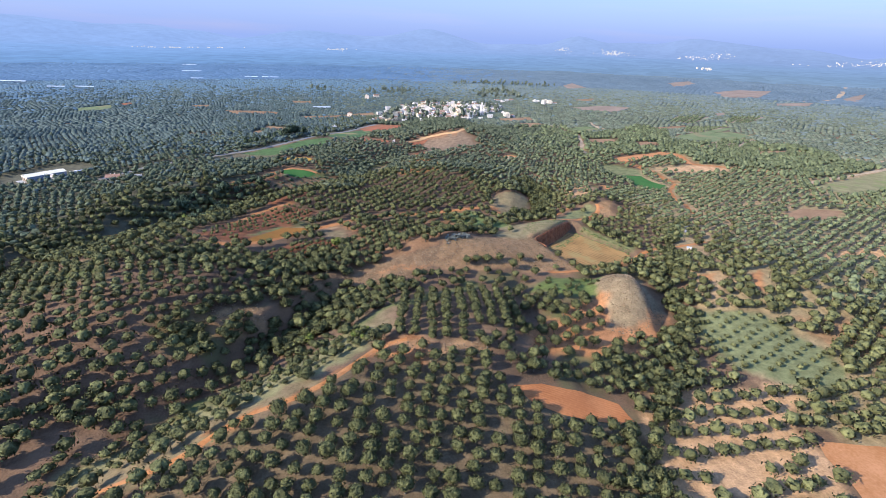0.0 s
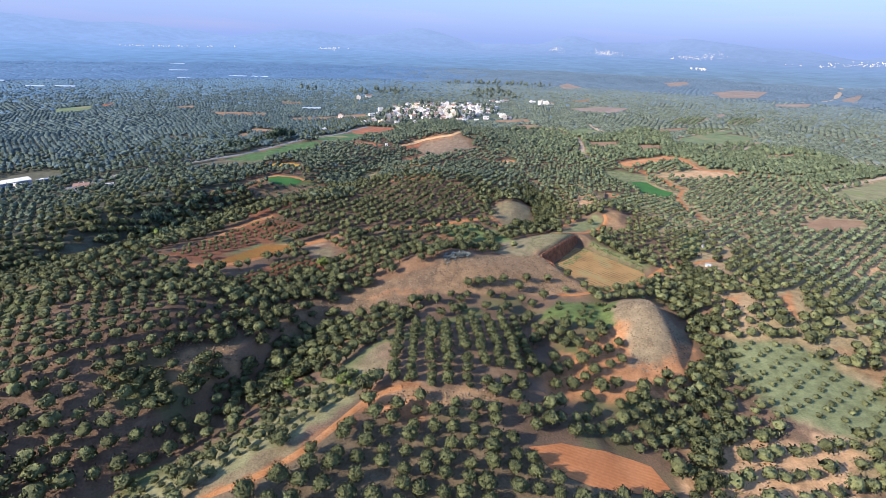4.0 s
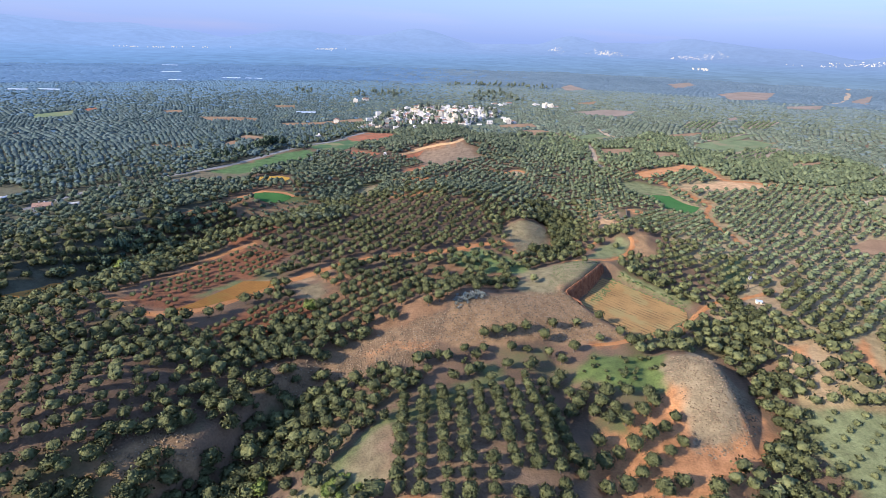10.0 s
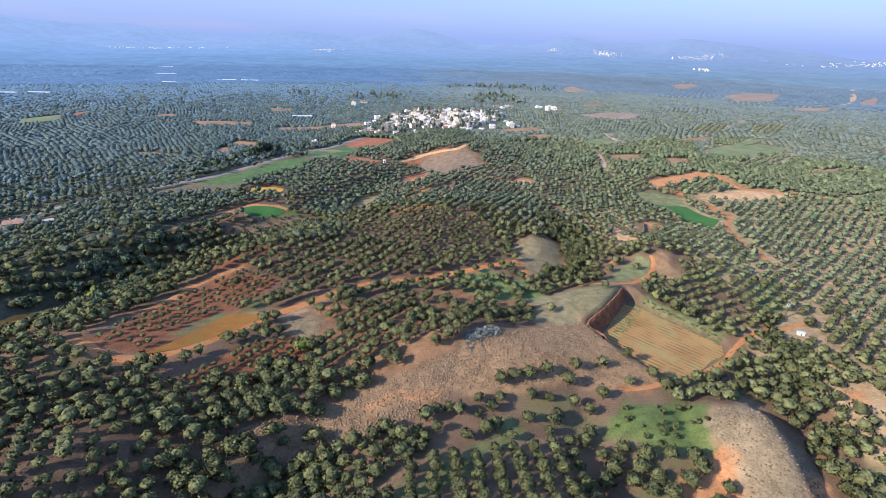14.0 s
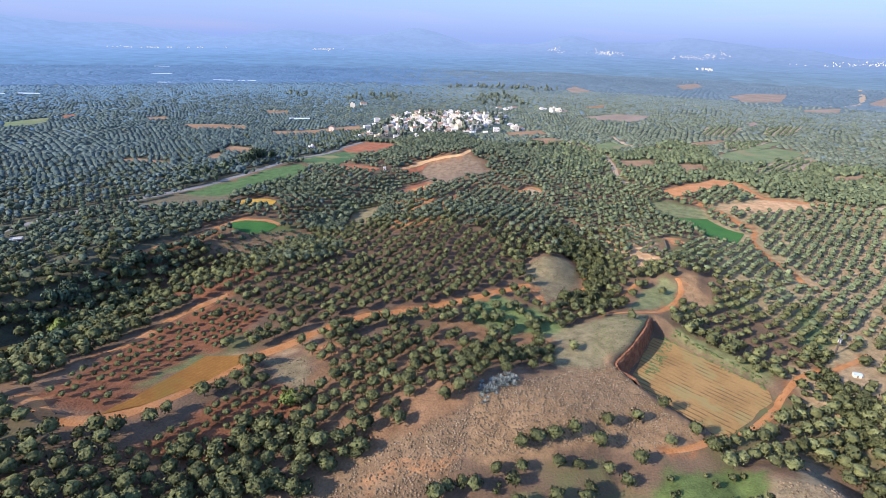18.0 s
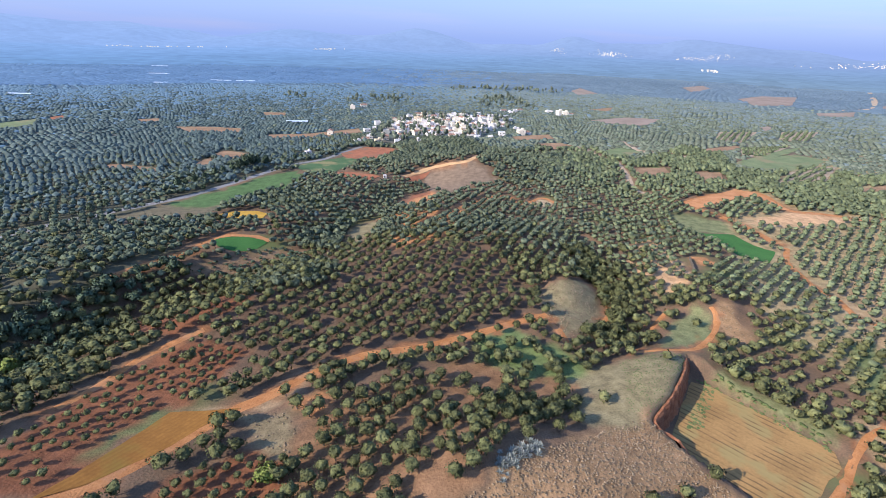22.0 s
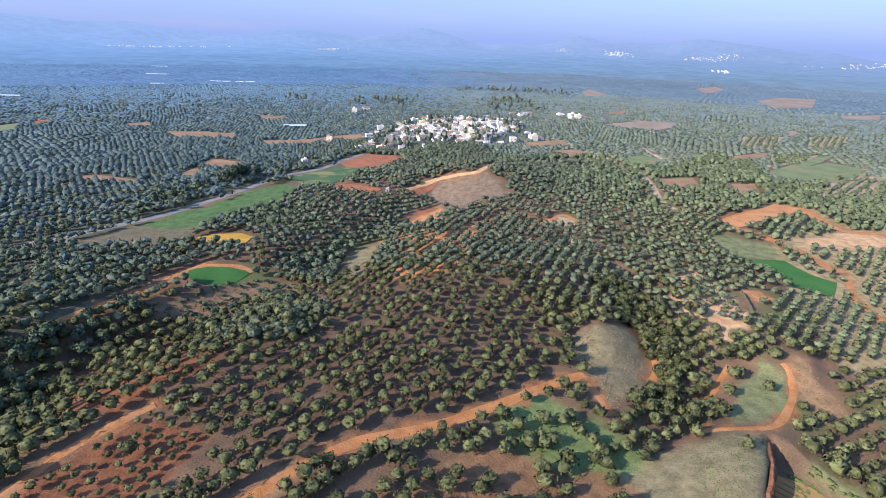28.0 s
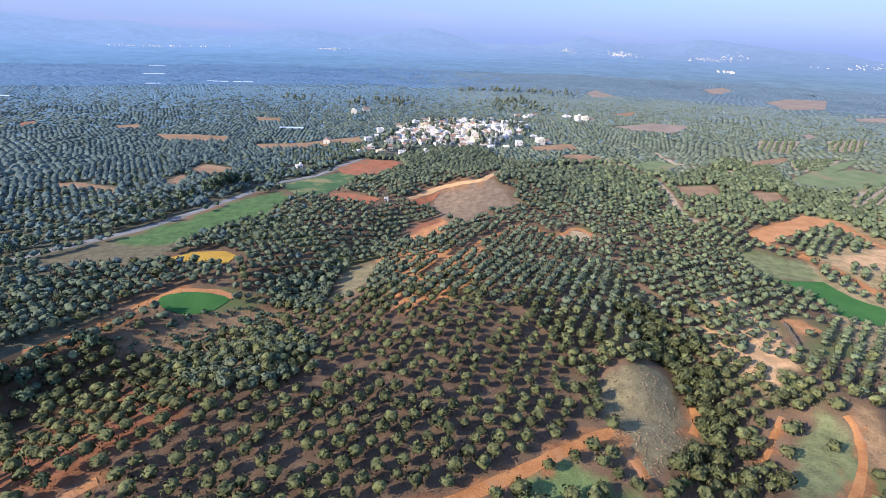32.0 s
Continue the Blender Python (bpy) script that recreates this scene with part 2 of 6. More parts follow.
def inside_by(x, y, poly):
    """Distance inside a polygon given anticlockwise or clockwise (negative outside)."""
    d = np.full(np.shape(x), 1e9)
    hit = np.zeros(np.shape(x), bool)
    for (ax, ay), (bx, by) in zip(poly, poly[1:] + poly[:1]):
        ex, ey = bx - ax, by - ay
        u = np.clip(((x - ax) * ex + (y - ay) * ey) / (ex * ex + ey * ey), 0, 1)
        d = np.minimum(d, np.hypot(x - ax - u * ex, y - ay - u * ey))
        cross = ((ay > y) != (by > y)) & (x < (bx - ax) * (y - ay) / (by - ay + 1e-12) + ax)
        hit ^= cross
    return np.where(hit, d, -d)


def valley(x, y, line, depth, west, east):
    """A winding hollow along a line that runs north: its own width to each side, and a depth that may change along it."""
    d2, side, at = np.full(np.shape(x), 1e12), np.zeros(np.shape(x)), np.zeros(np.shape(x))
    for k, ((ax, ay), (bx, by)) in enumerate(zip(line, line[1:])):
        ex, ey = bx - ax, by - ay
        u = np.clip(((x - ax) * ex + (y - ay) * ey) / (ex * ex + ey * ey), 0, 1)
        px, py = x - ax - u * ex, y - ay - u * ey
        near = px * px + py * py < d2
        d2 = np.where(near, px * px + py * py, d2)
        side = np.where(near, ex * py - ey * px, side)
        at = np.where(near, k + u, at)
    w = np.where(side > 0, west, east)
    return -np.interp(at, np.arange(len(depth)), depth) * np.exp(-d2 / (w * w))


GULLY = [(-92, 60), (-84, 84), (-68, 108), (-58, 130), (-44, 158), (-30, 178)]
RAVINE = [(-160, 215), (-142, 250), (-124, 282), (-102, 318), (-72, 347), (-42, 378), (-22, 415), (2, 468), (26, 512), (44, 545)]
HOLLOW_BED = [(74, 268), (84, 296), (92, 334), (99, 372)]


def height(x, y):
    x, y = np.asarray(x, float), np.asarray(y, float)
    near = 1 - smooth(y, 430, 640)
    z = 6.5 / (1 + np.exp((x - 25) / 22)) * near * (1 - 0.5 * smooth(-x, 150, 320))
    z = z + bump(x, y, 22, 222, 40, 15, 26, 8.0)        # the bare ridge
    z = z + bump(x, y, 82, 255, 26, 16, 45, 6.5)        # its grassy shoulder
    z = z + bump(x, y, 24, 146, 36, 26, 10, 8.5)        # terraced grove spur
    z = z + bump(x, y, 34, 106, 30, 22, 0, 4.0)
    z = z + bump(x, y, -102, 212, 48, 42, 0, 7.0)       # west plateau
    z = z + bump(x, y, -78, 150, 34, 30, 20, 5.0)
    z = z + bump(x, y, -22, 98, 32, 26, 0, 4.5)
    z = z + bump(x, y, -108, 168, 34, 34, 0, 4.0)
    # dark gully under a steep west bank
    du, dv = (x + 46) * 0.5 + (y - 158) * 0.866, (x + 46) * 0.866 - (y - 158) * 0.5
    z = z - 8.5 * smooth(dv, -2.5, 5) * (1 - smooth(dv, 8, 36)) * np.exp(-(du / 42) ** 2)
    z = z + valley(x, y, GULLY, (7.0, 7.0, 6.5, 4.5, 0.0, 0.0), 36, 13)
    z = z + bump(x, y, -112, 138, 48, 40, 70, 5.0)
    z = z + bump(x, y, -18, 116, 26, 12, 42, 3.0)       # spur that carries the track
    z = z + valley(x, y, RAVINE, (6, 10, 12, 11, 8.5, 7, 6.5, 6.5, 6, 0), 17, 24)      # wooded ravine
    z = z + bump(x, y, -150, 300, 60, 24, 62, 3.5)      # its west rim
    z = z + bump(x, y, -62, 300, 46, 13, 40, 4.0)
    z = z + bump(x, y, 38, 366, 52, 30, 22, 6.0)        # hill of dense groves
    z = z + valley(x, y, HOLLOW_BED, (1.5, 4, 5, 2), 13, 16)
    z = z + bump(x, y, 46, 216, 26, 10, 24, 4.5)
    z = z + bump(x, y, 22, 226, 16, 10, 26, 2.0)
    z = z + bump(x, y, 68, 182, 14, 14, 0, 3.0)
    z = z + bump(x, y, 112, 168, 45, 16, 75, -4.0)      # stream bed
    z = z + bump(x, y, 165, 190, 50, 35, 0, 4.0)
    z = z + bump(x, y, 150, 330, 50, 30, 70, 1.5)
    z = z + dome(x + 3.2, y, 98.5, 176, 23, np.where(x > 98.5 - 3.2 - (y - 176) * 0.12, 9.5, 17.0), 83, 11.0, 1.5)      # the rough mound, steep to the east
    z = z + bump(x, y, -72, 168, 24, 13, 60, 4.0)       # rim above the gully
    z = z + valley(x, y, [(52, 128), (48, 148), (47, 168), (51, 190)], (1.5, 4, 4, 2), 5, 13)     # bank beside the terraced grove
    z = z + dome(x, y, 133, 308, 16, 13, 60, 3.5)       # small knoll
    z = z + dome(x, y, 80, 331, 26, 15, 70, 4.5)        # pale hillock
    z = z + bump(x, y, 66, 546, 52, 34, 10, 10.5)        # bare hill below the village
    z = z + bump(x, y, 215, 365, 60, 40, 40, -4.0)
    z = z + wave(x, y, 90, 1.0) * 0.5 * near + wave(x, y, 420, 2.0) * 2.0 * smooth(y, 620, 1100)
    cut = smooth(inside_by(x, y, CUT), -0.5, 0.7)
    z = z * (1 - cut) + (-1.5) * cut
    far = np.hypot(x - 250, y)
    z = z + smooth(far, 1500, 4600) * (14 + 14 * wave(x, y, 1500, 3.0))
    rise = smooth(far, 3900, 4750)
    z = z + rise * (105 + 48 * wave(x, y * 0.4, 1300, 4.0) + 22 * wave(x, y * 0.4, 420, 5.0))
    return z


def link_mesh(name, verts, faces, material, smooth_shade=False, normals=None):
    """A mesh from arrays: faces all of one size; foliage carries normals of its own that follow the crown's rounding."""
    me = bpy.data.meshes.new(name)
    verts = np.asarray(verts, np.float32)
    faces = np.asarray(faces, np.int32)
    k = faces.shape[1]
    me.vertices.add(len(verts))
    me.vertices.foreach_set("co", verts.ravel())
    me.loops.add(faces.size)
    me.loops.foreach_set("vertex_index", faces.ravel())
    me.polygons.add(len(faces))
    me.polygons.foreach_set("loop_start", np.arange(0, faces.size, k, dtype=np.int32))
    me.polygons.foreach_set("use_smooth", np.full(len(faces), smooth_shade or normals is not None))
    me.update(calc_edges=True)
    if normals is not None:
        own_normals = me.attributes.new("custom_normal", "FLOAT_VECTOR", "POINT")
        own_normals.data.foreach_set("vector", np.asarray(normals, np.float32).ravel())
    me.materials.append(material)
    return me


def steps(fine_a, fine_b, step, low, high, grow=1.13):
    """Grid lines: even between two places, ever wider beyond them."""
    mid = list(np.arange(fine_a, fine_b + 0.01, step))
    s, v, up = step, fine_b, []
    while v < high:
        s *= grow
        v += s
        up.append(min(v, high))
    s, v, down = step, fine_a, []
    while v > low:
        s *= grow
        v -= s
        down.append(max(v, low))
    return np.array(down[::-1] + mid + up)


gx, gy = steps(-170, 200, 1.8, -4400, 4700), steps(70, 460, 1.8, -700, 4500)
X, Y = np.meshgrid(gx, gy)
Z = height(X, Y) - 20 * smooth(np.hypot(X, Y), 1980, 2100)
Z = np.minimum(Z, 14.0 + 1e3 * (np.hypot(X, Y) < 2020))
idx = np.arange(X.size).reshape(X.shape)
quads = np.stack([idx[:-1, :-1], idx[:-1, 1:], idx[1:, 1:], idx[1:, :-1]], -1).reshape(-1, 4)
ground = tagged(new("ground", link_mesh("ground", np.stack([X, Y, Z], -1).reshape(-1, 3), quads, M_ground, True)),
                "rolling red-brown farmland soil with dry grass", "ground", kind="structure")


def along(points, step=3.0):
    """A smooth line through points, as an array."""
    p = np.array([points[0], *points, points[-1]], float)
    out = []
    for a, b, c, d in zip(p, p[1:], p[2:], p[3:]):
        n = max(2, int(np.hypot(*(c - b)) / step))
        for t in np.arange(n) / n:
            out.append(0.5 * (2 * b + (c - a) * t + (2 * a - 5 * b + 4 * c - d) * t ** 2 + (3 * b - a - 3 * c + d) * t ** 3))
    return np.array(out + [p[-1]])


ROADS, BARE, SHOULDERS, LIFT = [], [], [], [0.05]
TAN, VERGE, REDDISH = (0.300, 0.205, 0.110), (0.240, 0.106, 0.045), (0.172, 0.070, 0.033)


def track(label, material, points, width, name="dirt_track"):
    line = along(points)
    d = np.gradient(line, axis=0)
    d /= np.hypot(d[:, 0], d[:, 1])[:, None] + 1e-9
    side = np.stack([d[:, 1], -d[:, 0]], 1)
    rag = 1 + np.array([0.22 * noise.noise((x * 0.11, y * 0.11, 3)) + 0.18 * noise.noise((x * 0.5, y * 0.5, 9)) for x, y in line])
    LIFT[0] += 0.0015
    rows = []
    for k in (-0.6, -0.2, 0.2, 0.6):
        q = line + side * (k * width * rag)[:, None]
        rows.append(np.column_stack([q, height(q[:, 0], q[:, 1]) + (LIFT[0] + 0.08 if abs(k) < 0.4 else -0.06)]))
    v = np.stack(rows, 1)
    n = len(line)
    i = np.arange(n * 4).reshape(n, 4)
    f = np.stack([i[:-1, :-1], i[:-1, 1:], i[1:, 1:], i[1:, :-1]], -1).reshape(-1, 4)
    ROADS.append((line, width))
    if name == "dirt_track":
        SHOULDERS.append((line, width, TAN if material is M_trackpale else VERGE))
    return tagged(new(name, link_mesh(name, v.reshape(-1, 3), f, material, True)), label, "track", kind="structure")


def field(label, material, points, name="field", bare=True, rag=0.7, step=None):
    """A plot of ground of its own colour, draped on the land with uneven borders."""
    cx, cy = np.mean(points, 0)
    far = math.hypot(cx, cy - 150)
    step = step or max(2.5, far / 70)
    p = np.array(points, float)
    edge = []
    for a, b in zip(p, np.roll(p, -1, 0)):
        n = max(1, int(np.hypot(*(b - a)) / (step * 1.3)))
        for t in np.arange(n) / n:
            q = a + (b - a) * t
            k = rag * (1 + far / 500)
            edge.append((q[0] + k * noise.noise((q[0] * 0.13, q[1] * 0.13, 7)), q[1] + k * noise.noise((q[0] * 0.13, q[1] * 0.13, 17)), 0))
    bm = bmesh.new()
    bm.faces.new([bm.verts.new(v) for v in edge])
    for axis in (0, 1):
        lo, hi = p[:, axis].min(), p[:, axis].max()
        for c in np.arange(lo + step * 0.5, hi, step):
            at, way = [0, 0, 0], [0, 0, 0]
            at[axis], way[axis] = c, 1
            bmesh.ops.bisect_plane(bm, geom=bm.verts[:] + bm.edges[:] + bm.faces[:], plane_co=at, plane_no=way)
    bmesh.ops.triangulate(bm, faces=bm.faces[:])
    LIFT[0] += 0.0015
    co = np.array([v.co[:] for v in bm.verts])
    z = height(co[:, 0], co[:, 1]) + LIFT[0] + far * 0.0004
    for v, h in zip(bm.verts, z):
        v.co.z = h
    bmesh.ops.recalc_face_normals(bm, faces=bm.faces[:])
    if sum(f.normal.z for f in bm.faces) < 0:
        bmesh.ops.reverse_faces(bm, faces=bm.faces[:])
    me = bpy.data.meshes.new(name)
    bm.to_mesh(me)
    bm.free()
    me.polygons.foreach_set("use_smooth", [True] * len(me.polygons))
    me.materials.append(material)
    if bare:
        BARE.append([tuple(q) for q in points])
    return tagged(new(name, me), label, "field", kind="structure")



# kinds of bare ground that lie open or under the trees: colour, and how much of it shows
SOIL, ORANGE, PALE, SCRUB = (0.150, 0.092, 0.055), (0.38, 0.175, 0.072), (0.42, 0.255, 0.130), (0.250, 0.150, 0.074)
DULL, PINK, GRASS, LUSH = (0.140, 0.100, 0.056), (0.175, 0.112, 0.066), (0.150, 0.152, 0.066), (0.098, 0.122, 0.034)
DRY, ROCK, MOUND, MEADOW = (0.190, 0.152, 0.078), (0.185, 0.116, 0.062), (0.195, 0.146, 0.084), (0.075, 0.122, 0.040)
RUSSET = (0.190, 0.104, 0.052)
SLIDE, VERGE_GREEN = (0.225, 0.088, 0.045), (0.130, 0.150, 0.062)
PASTURE = (0.128, 0.160, 0.056)
# darker copy of SOIL: shade of the grove slopes put into the colour
SHADED_SOIL = (0.118, 0.074, 0.045)
DULLER = (0.125, 0.102, 0.060)
HEATH = (0.190, 0.130, 0.082)
# the far sward's colour has distance haze mixed in
CHALK, HAZED_SWARD = (0.33, 0.245, 0.14), (0.078, 0.104, 0.088)
SOILS = []
SWARD, EASTSOIL = (0.115, 0.120, 0.046), (0.265, 0.195, 0.100)
YOUNG_PLOT = [(122.6, 169), (145, 164.5), (150.4, 145), (152, 128), (140, 116), (119.7, 127), (114.6, 137.4), (115, 154)]
YOUNG, STRAW, FLANK, WEST = (0.155, 0.162, 0.073), (0.185, 0.165, 0.076), (0.185, 0.138, 0.072), (0.092, 0.084, 0.052)


def soil(colour, points, open_ground=False):
    SOILS.append((colour, points))
    if open_ground:
        BARE.append([tuple(q) for q in points])


def lay_soil():
    """Gives the ground its kinds of soil and sward, with soft uneven borders, and a painted haze tone far out."""
    x, y = X.ravel(), Y.ravel()
    cover = np.zeros((len(x), 4), np.float32)
    near = np.flatnonzero((np.abs(x - 60) < 420) & (y > 0) & (y < 700))
    u, v = x[near], y[near]
    wx = u + 2.2 * wave(u, v, 17, 6.0) + 1.2 * wave(u, v, 6.5, 7.0)
    wy = v + 2.2 * wave(u, v, 15, 8.0) + 1.2 * wave(u, v, 5.5, 9.0)
    for colour, points in SOILS:
        w = smooth(inside_by(wx, wy, points), -1.6, 1.6)[:, None]
        cover[near, :3] = cover[near, :3] * (1 - w) + np.array(colour) * w
        cover[near, 3:] = np.maximum(cover[near, 3:], w)
    for line, width, colour in SHOULDERS:
        if line[:, 1].min() > 620:
            continue
        reach = (wx > line[:, 0].min() - 9) & (wx < line[:, 0].max() + 9) & (wy > line[:, 1].min() - 9) & (wy < line[:, 1].max() + 9)
        i = np.flatnonzero(reach)
        d = np.hypot(wx[i, None] - line[None, :, 0], wy[i, None] - line[None, :, 1]).min(1)
        w = (1 - smooth(d, width * 0.5, width * 0.5 + min(2.2, 0.35 * width)))[:, None] * 0.9
        k = near[i]
        cover[k, :3] = cover[k, :3] * (1 - w) + np.array(colour) * w
        cover[k, 3:] = np.maximum(cover[k, 3:], w)
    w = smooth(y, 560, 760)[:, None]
    cover[:, :3] = cover[:, :3] * (1 - w) + np.array(HAZED_SWARD) * w
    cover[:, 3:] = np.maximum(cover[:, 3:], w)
    # distance haze painted over the ground: blue westward, greyer eastward
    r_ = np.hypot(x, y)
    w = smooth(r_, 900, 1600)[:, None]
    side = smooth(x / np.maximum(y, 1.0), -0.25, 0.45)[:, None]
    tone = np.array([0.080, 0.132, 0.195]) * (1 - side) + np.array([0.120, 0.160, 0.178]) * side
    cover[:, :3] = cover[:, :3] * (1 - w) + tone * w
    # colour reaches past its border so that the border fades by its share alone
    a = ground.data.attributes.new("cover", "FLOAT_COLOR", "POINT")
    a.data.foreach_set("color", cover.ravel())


# ground kept clear of trees round the buildings
BARE.append([(-266, 335), (-250, 327), (-222, 372), (-240, 392), (-262, 382), (-272, 352)])
for px_, py_, rx_, ry_ in ((152.6, 230.6, 5, 4), (156.7, 243.8, 3, 3), (-193.7, 342.1, 6, 5), (-179.7, 346.1, 4, 3), (-7.3, 499, 5, 5), (-78.7, 594, 9, 9), (146, 345, 5, 9)):
    BARE.append([(px_ - rx_, py_ - ry_), (px_ + rx_, py_ - ry_), (px_ + rx_, py_ + ry_), (px_ - rx_, py_ + ry_)])

YOUNG_GROVES = [([(379.4, 561.2), (421.0, 562.2), (360.8, 507.0), (309.2, 497.4)], 35),
                ([(376.2, 640.4), (460.0, 666.4), (379.2, 605.2), (354.3, 604.4)], 20),
                ([(425.6, 754.5), (484.3, 759.2), (406.8, 677.5), (379.0, 690.3)], 50),
                ([(521.2, 761.9), (577.4, 765.6), (497.4, 689.9), (463.2, 695.4)], 45)]
for border, turn in YOUNG_GROVES:
    field("tan soil of a young olive grove", M_tan, border)
track("grey asphalt road running to the village", M_asphalt, [(-164.8, 404.6), (-154.7, 415.5), (-137.8, 432.8), (-125.8, 449), (-109.7, 478.4), (-97.2, 509.4), (-85.8, 539.9), (-61.9, 569.2), (-45.8, 607.8), (-32.2, 633.1)], 5.5, "asphalt_road")
track("grey asphalt road through the olive plain", M_asphalt, [(-169.4, 404.3), (-179.7, 392.7), (-192.8, 374.2), (-205.1, 342.6)], 5.5, "asphalt_road")
track("sandy track over the bare hill", M_pale, [(5.5, 509), (26.6, 528.7), (43.1, 532.1), (63.1, 537.2), (94.4, 588.1), (124.7, 607.2), (161.6, 617), (192.7, 614.2)], 4)
track("pale sandy farm track between groves", M_trackpale, [(208.1, 573.2), (195.7, 525.5), (183.6, 488.4), (186.2, 467.1)], 4)
track("pale farm track towards the village", M_trackpale, [(196.7, 648.7), (191.5, 626.5), (199.5, 611.9)], 4)
track("pale farm track past the village fields", M_trackpale, [(260.8, 678.1), (254.8, 636.4), (275.6, 615.5), (294.4, 599.9)], 4)
track("wide orange earth track beside the green field", M_track, [(203.9, 440.3), (217.2, 414.5), (219, 404.2), (222.3, 381)], 6)
track("orange earth track round the square grove", M_track, [(201.7, 448.8), (239.2, 468.9), (276.2, 474.8), (271.4, 436.5), (291.3, 426.9), (308.4, 412), (327.7, 398.3)], 5)
track("orange earth track along the ridge groves", M_track, [(-98.1, 221.6), (-92.7, 219.1), (-87.1, 214), (-81.5, 212.6), (-75, 213.9), (-67.5, 219), (-58, 229.2), (-45.7, 244.4), (-37, 251.2), (-26, 261.7), (-11.2, 271.3), (8.6, 277.1), (28.3, 286.1), (46.5, 295.1), (59, 300.5)], 3.6)
track("orange earth track beside the pale hillock", M_track, [(53.3, 296.2), (57.5, 295.2), (60.3, 289.7), (60.9, 281.8)], 3.2)
track("pale earth track along the terraced grove", M_track, [(-69.7, 85.3), (-53.1, 90.6), (-40.7, 101.3), (-27.7, 106.6), (-18.4, 114.3), (-11.3, 124.3), (-4.9, 132), (2.2, 134.2)], 2)
track("sandy track round the stubble field", M_track, [(68.4, 203.4), (79.6, 204.7), (92, 209.3), (100.2, 210.3), (110.3, 215.8), (123.1, 225.5), (134.1, 232.4), (141.3, 234.5), (148.3, 234.7), (168.8, 242.1)], 2)
track("pale farm track along the stream groves", M_track, [(223.6, 376.4), (209.2, 357.6), (203.1, 341.6), (196.3, 322.7), (197.3, 314.6), (191.2, 297), (194.2, 289.2)], 3)
track("orange track on the grassy knoll", M_track, [(81.8, 274.7), (102.9, 273.8), (118.5, 284.4), (127, 294.5), (128, 301.1)], 2.2)
track("orange path down behind the pale hillock", M_track, [(91.5, 317), (90.7, 313), (87.9, 307.3), (84.3, 302.8)], 2.4)
track("short orange path on the grassy knoll", M_track, [(112.2, 304.9), (104.2, 297.7), (98.3, 292.3), (96.3, 290)], 1.8)
track("reddish track above the wooded ravine", M_track, [(-117.9, 331.4), (-112.5, 339.7), (-105.1, 348.4), (-96.4, 360.3), (-88.6, 372.5), (-83.6, 378.2)], 3.5)
track("earth track beside the red grove", M_track, [(-89.1, 246.4), (-84.1, 257.6), (-79.6, 269), (-71.2, 278.7), (-65, 284.4)], 2.6)
track("reddish track through dense groves", M_track, [(3.3, 388.6), (10, 390.7), (21.3, 409), (33.9, 424.5), (48.3, 443.2), (64, 460.2), (73.4, 465.9), (79.6, 457.7), (84.5, 446.3), (94.6, 453.5), (103.5, 460.9), (109.5, 445.7)], 3)
track("pale straight farm track", M_trackpale, [(325.9, 400.6), (388.7, 425), (459.5, 458.6), (491.2, 441.5)], 4)
track("pale straight farm track", M_trackpale, [(329.7, 365.9), (387.7, 391.9), (477.5, 427.9)], 4)
track("pale straight track on the far plain", M_trackpale, [(711.6, 839.6), (777.1, 838.4)], 5)
track("pale farm track below the village", M_trackpale, [(199.4, 640.8), (200.9, 601.6), (202.2, 582.6)], 4)
track("pale farm track past the fields", M_trackpale, [(258.6, 648.7), (255.8, 621.4), (275.6, 604.7), (294.6, 594.2)], 4)
track("pale track on the far plain", M_trackpale, [(1483.4, 1619.6), (994.9, 1103.8), (847.8, 1023.3)], 10)
soil(WEST, [(-420, 200), (-175.1, 215.6), (-135.4, 267.8), (-124, 328.5), (-98.4, 357), (-150, 400), (-110, 480), (-60, 560), (-40, 640), (-420, 640)])
soil(EASTSOIL, [(125, 60), (118, 150), (150, 250), (150, 300), (200, 400), (330.7, 560.7), (480, 620), (700, 620), (480, 60)])
soil(SHADED_SOIL, [(-102.6, 316.8), (-67.8, 328.4), (-23.9, 316.9), (-10.9, 326.8), (-26.8, 339.9), (-42.8, 368.3), (-13.9, 364.5), (16.1, 363), (41.1, 358.8), (54.9, 334.4), (49.5, 298.2), (-13, 266), (-58.5, 263.5), (-80, 279)])
soil(ROCK, [(-96, 346.2), (-86, 353), (-77.4, 363.3), (-59.5, 371.8), (-44, 368.7), (-46.7, 355.8), (-60.7, 356.9), (-69.9, 347.4), (-84.4, 343)], True)
soil(TAN, [(140.5, 231.7), (172.4, 245.4), (217.1, 257.7), (149.3, 202.2), (131.8, 205.8), (133, 219.3)])
soil(TAN, [(211.2, 329.9), (292.5, 362.9), (328, 350.8), (235.7, 273.3), (179.4, 252.2), (155, 242.9), (173.8, 276.7)])
soil(REDDISH, [(-65.2, 285.5), (-46.9, 271.8), (-53.2, 259.6), (-60.3, 244.3), (-71.2, 222.9), (-76.2, 216.2), (-92.7, 219.1), (-91.8, 232.4), (-85, 256.8)])
soil(SHADED_SOIL, [(-116.7, 329.4), (-94.3, 346.3), (-40.8, 338.3), (9.7, 327.7), (19.8, 308.6), (10.1, 287.6), (-13.1, 279.8), (-80.9, 278.9)])
soil(SOIL, [(-148.9, 175.7), (-121.4, 154), (-93.2, 137.6), (-63.9, 132.2), (-39.9, 130), (-55, 123.1), (-76.6, 104.5), (-94.5, 95.4)])
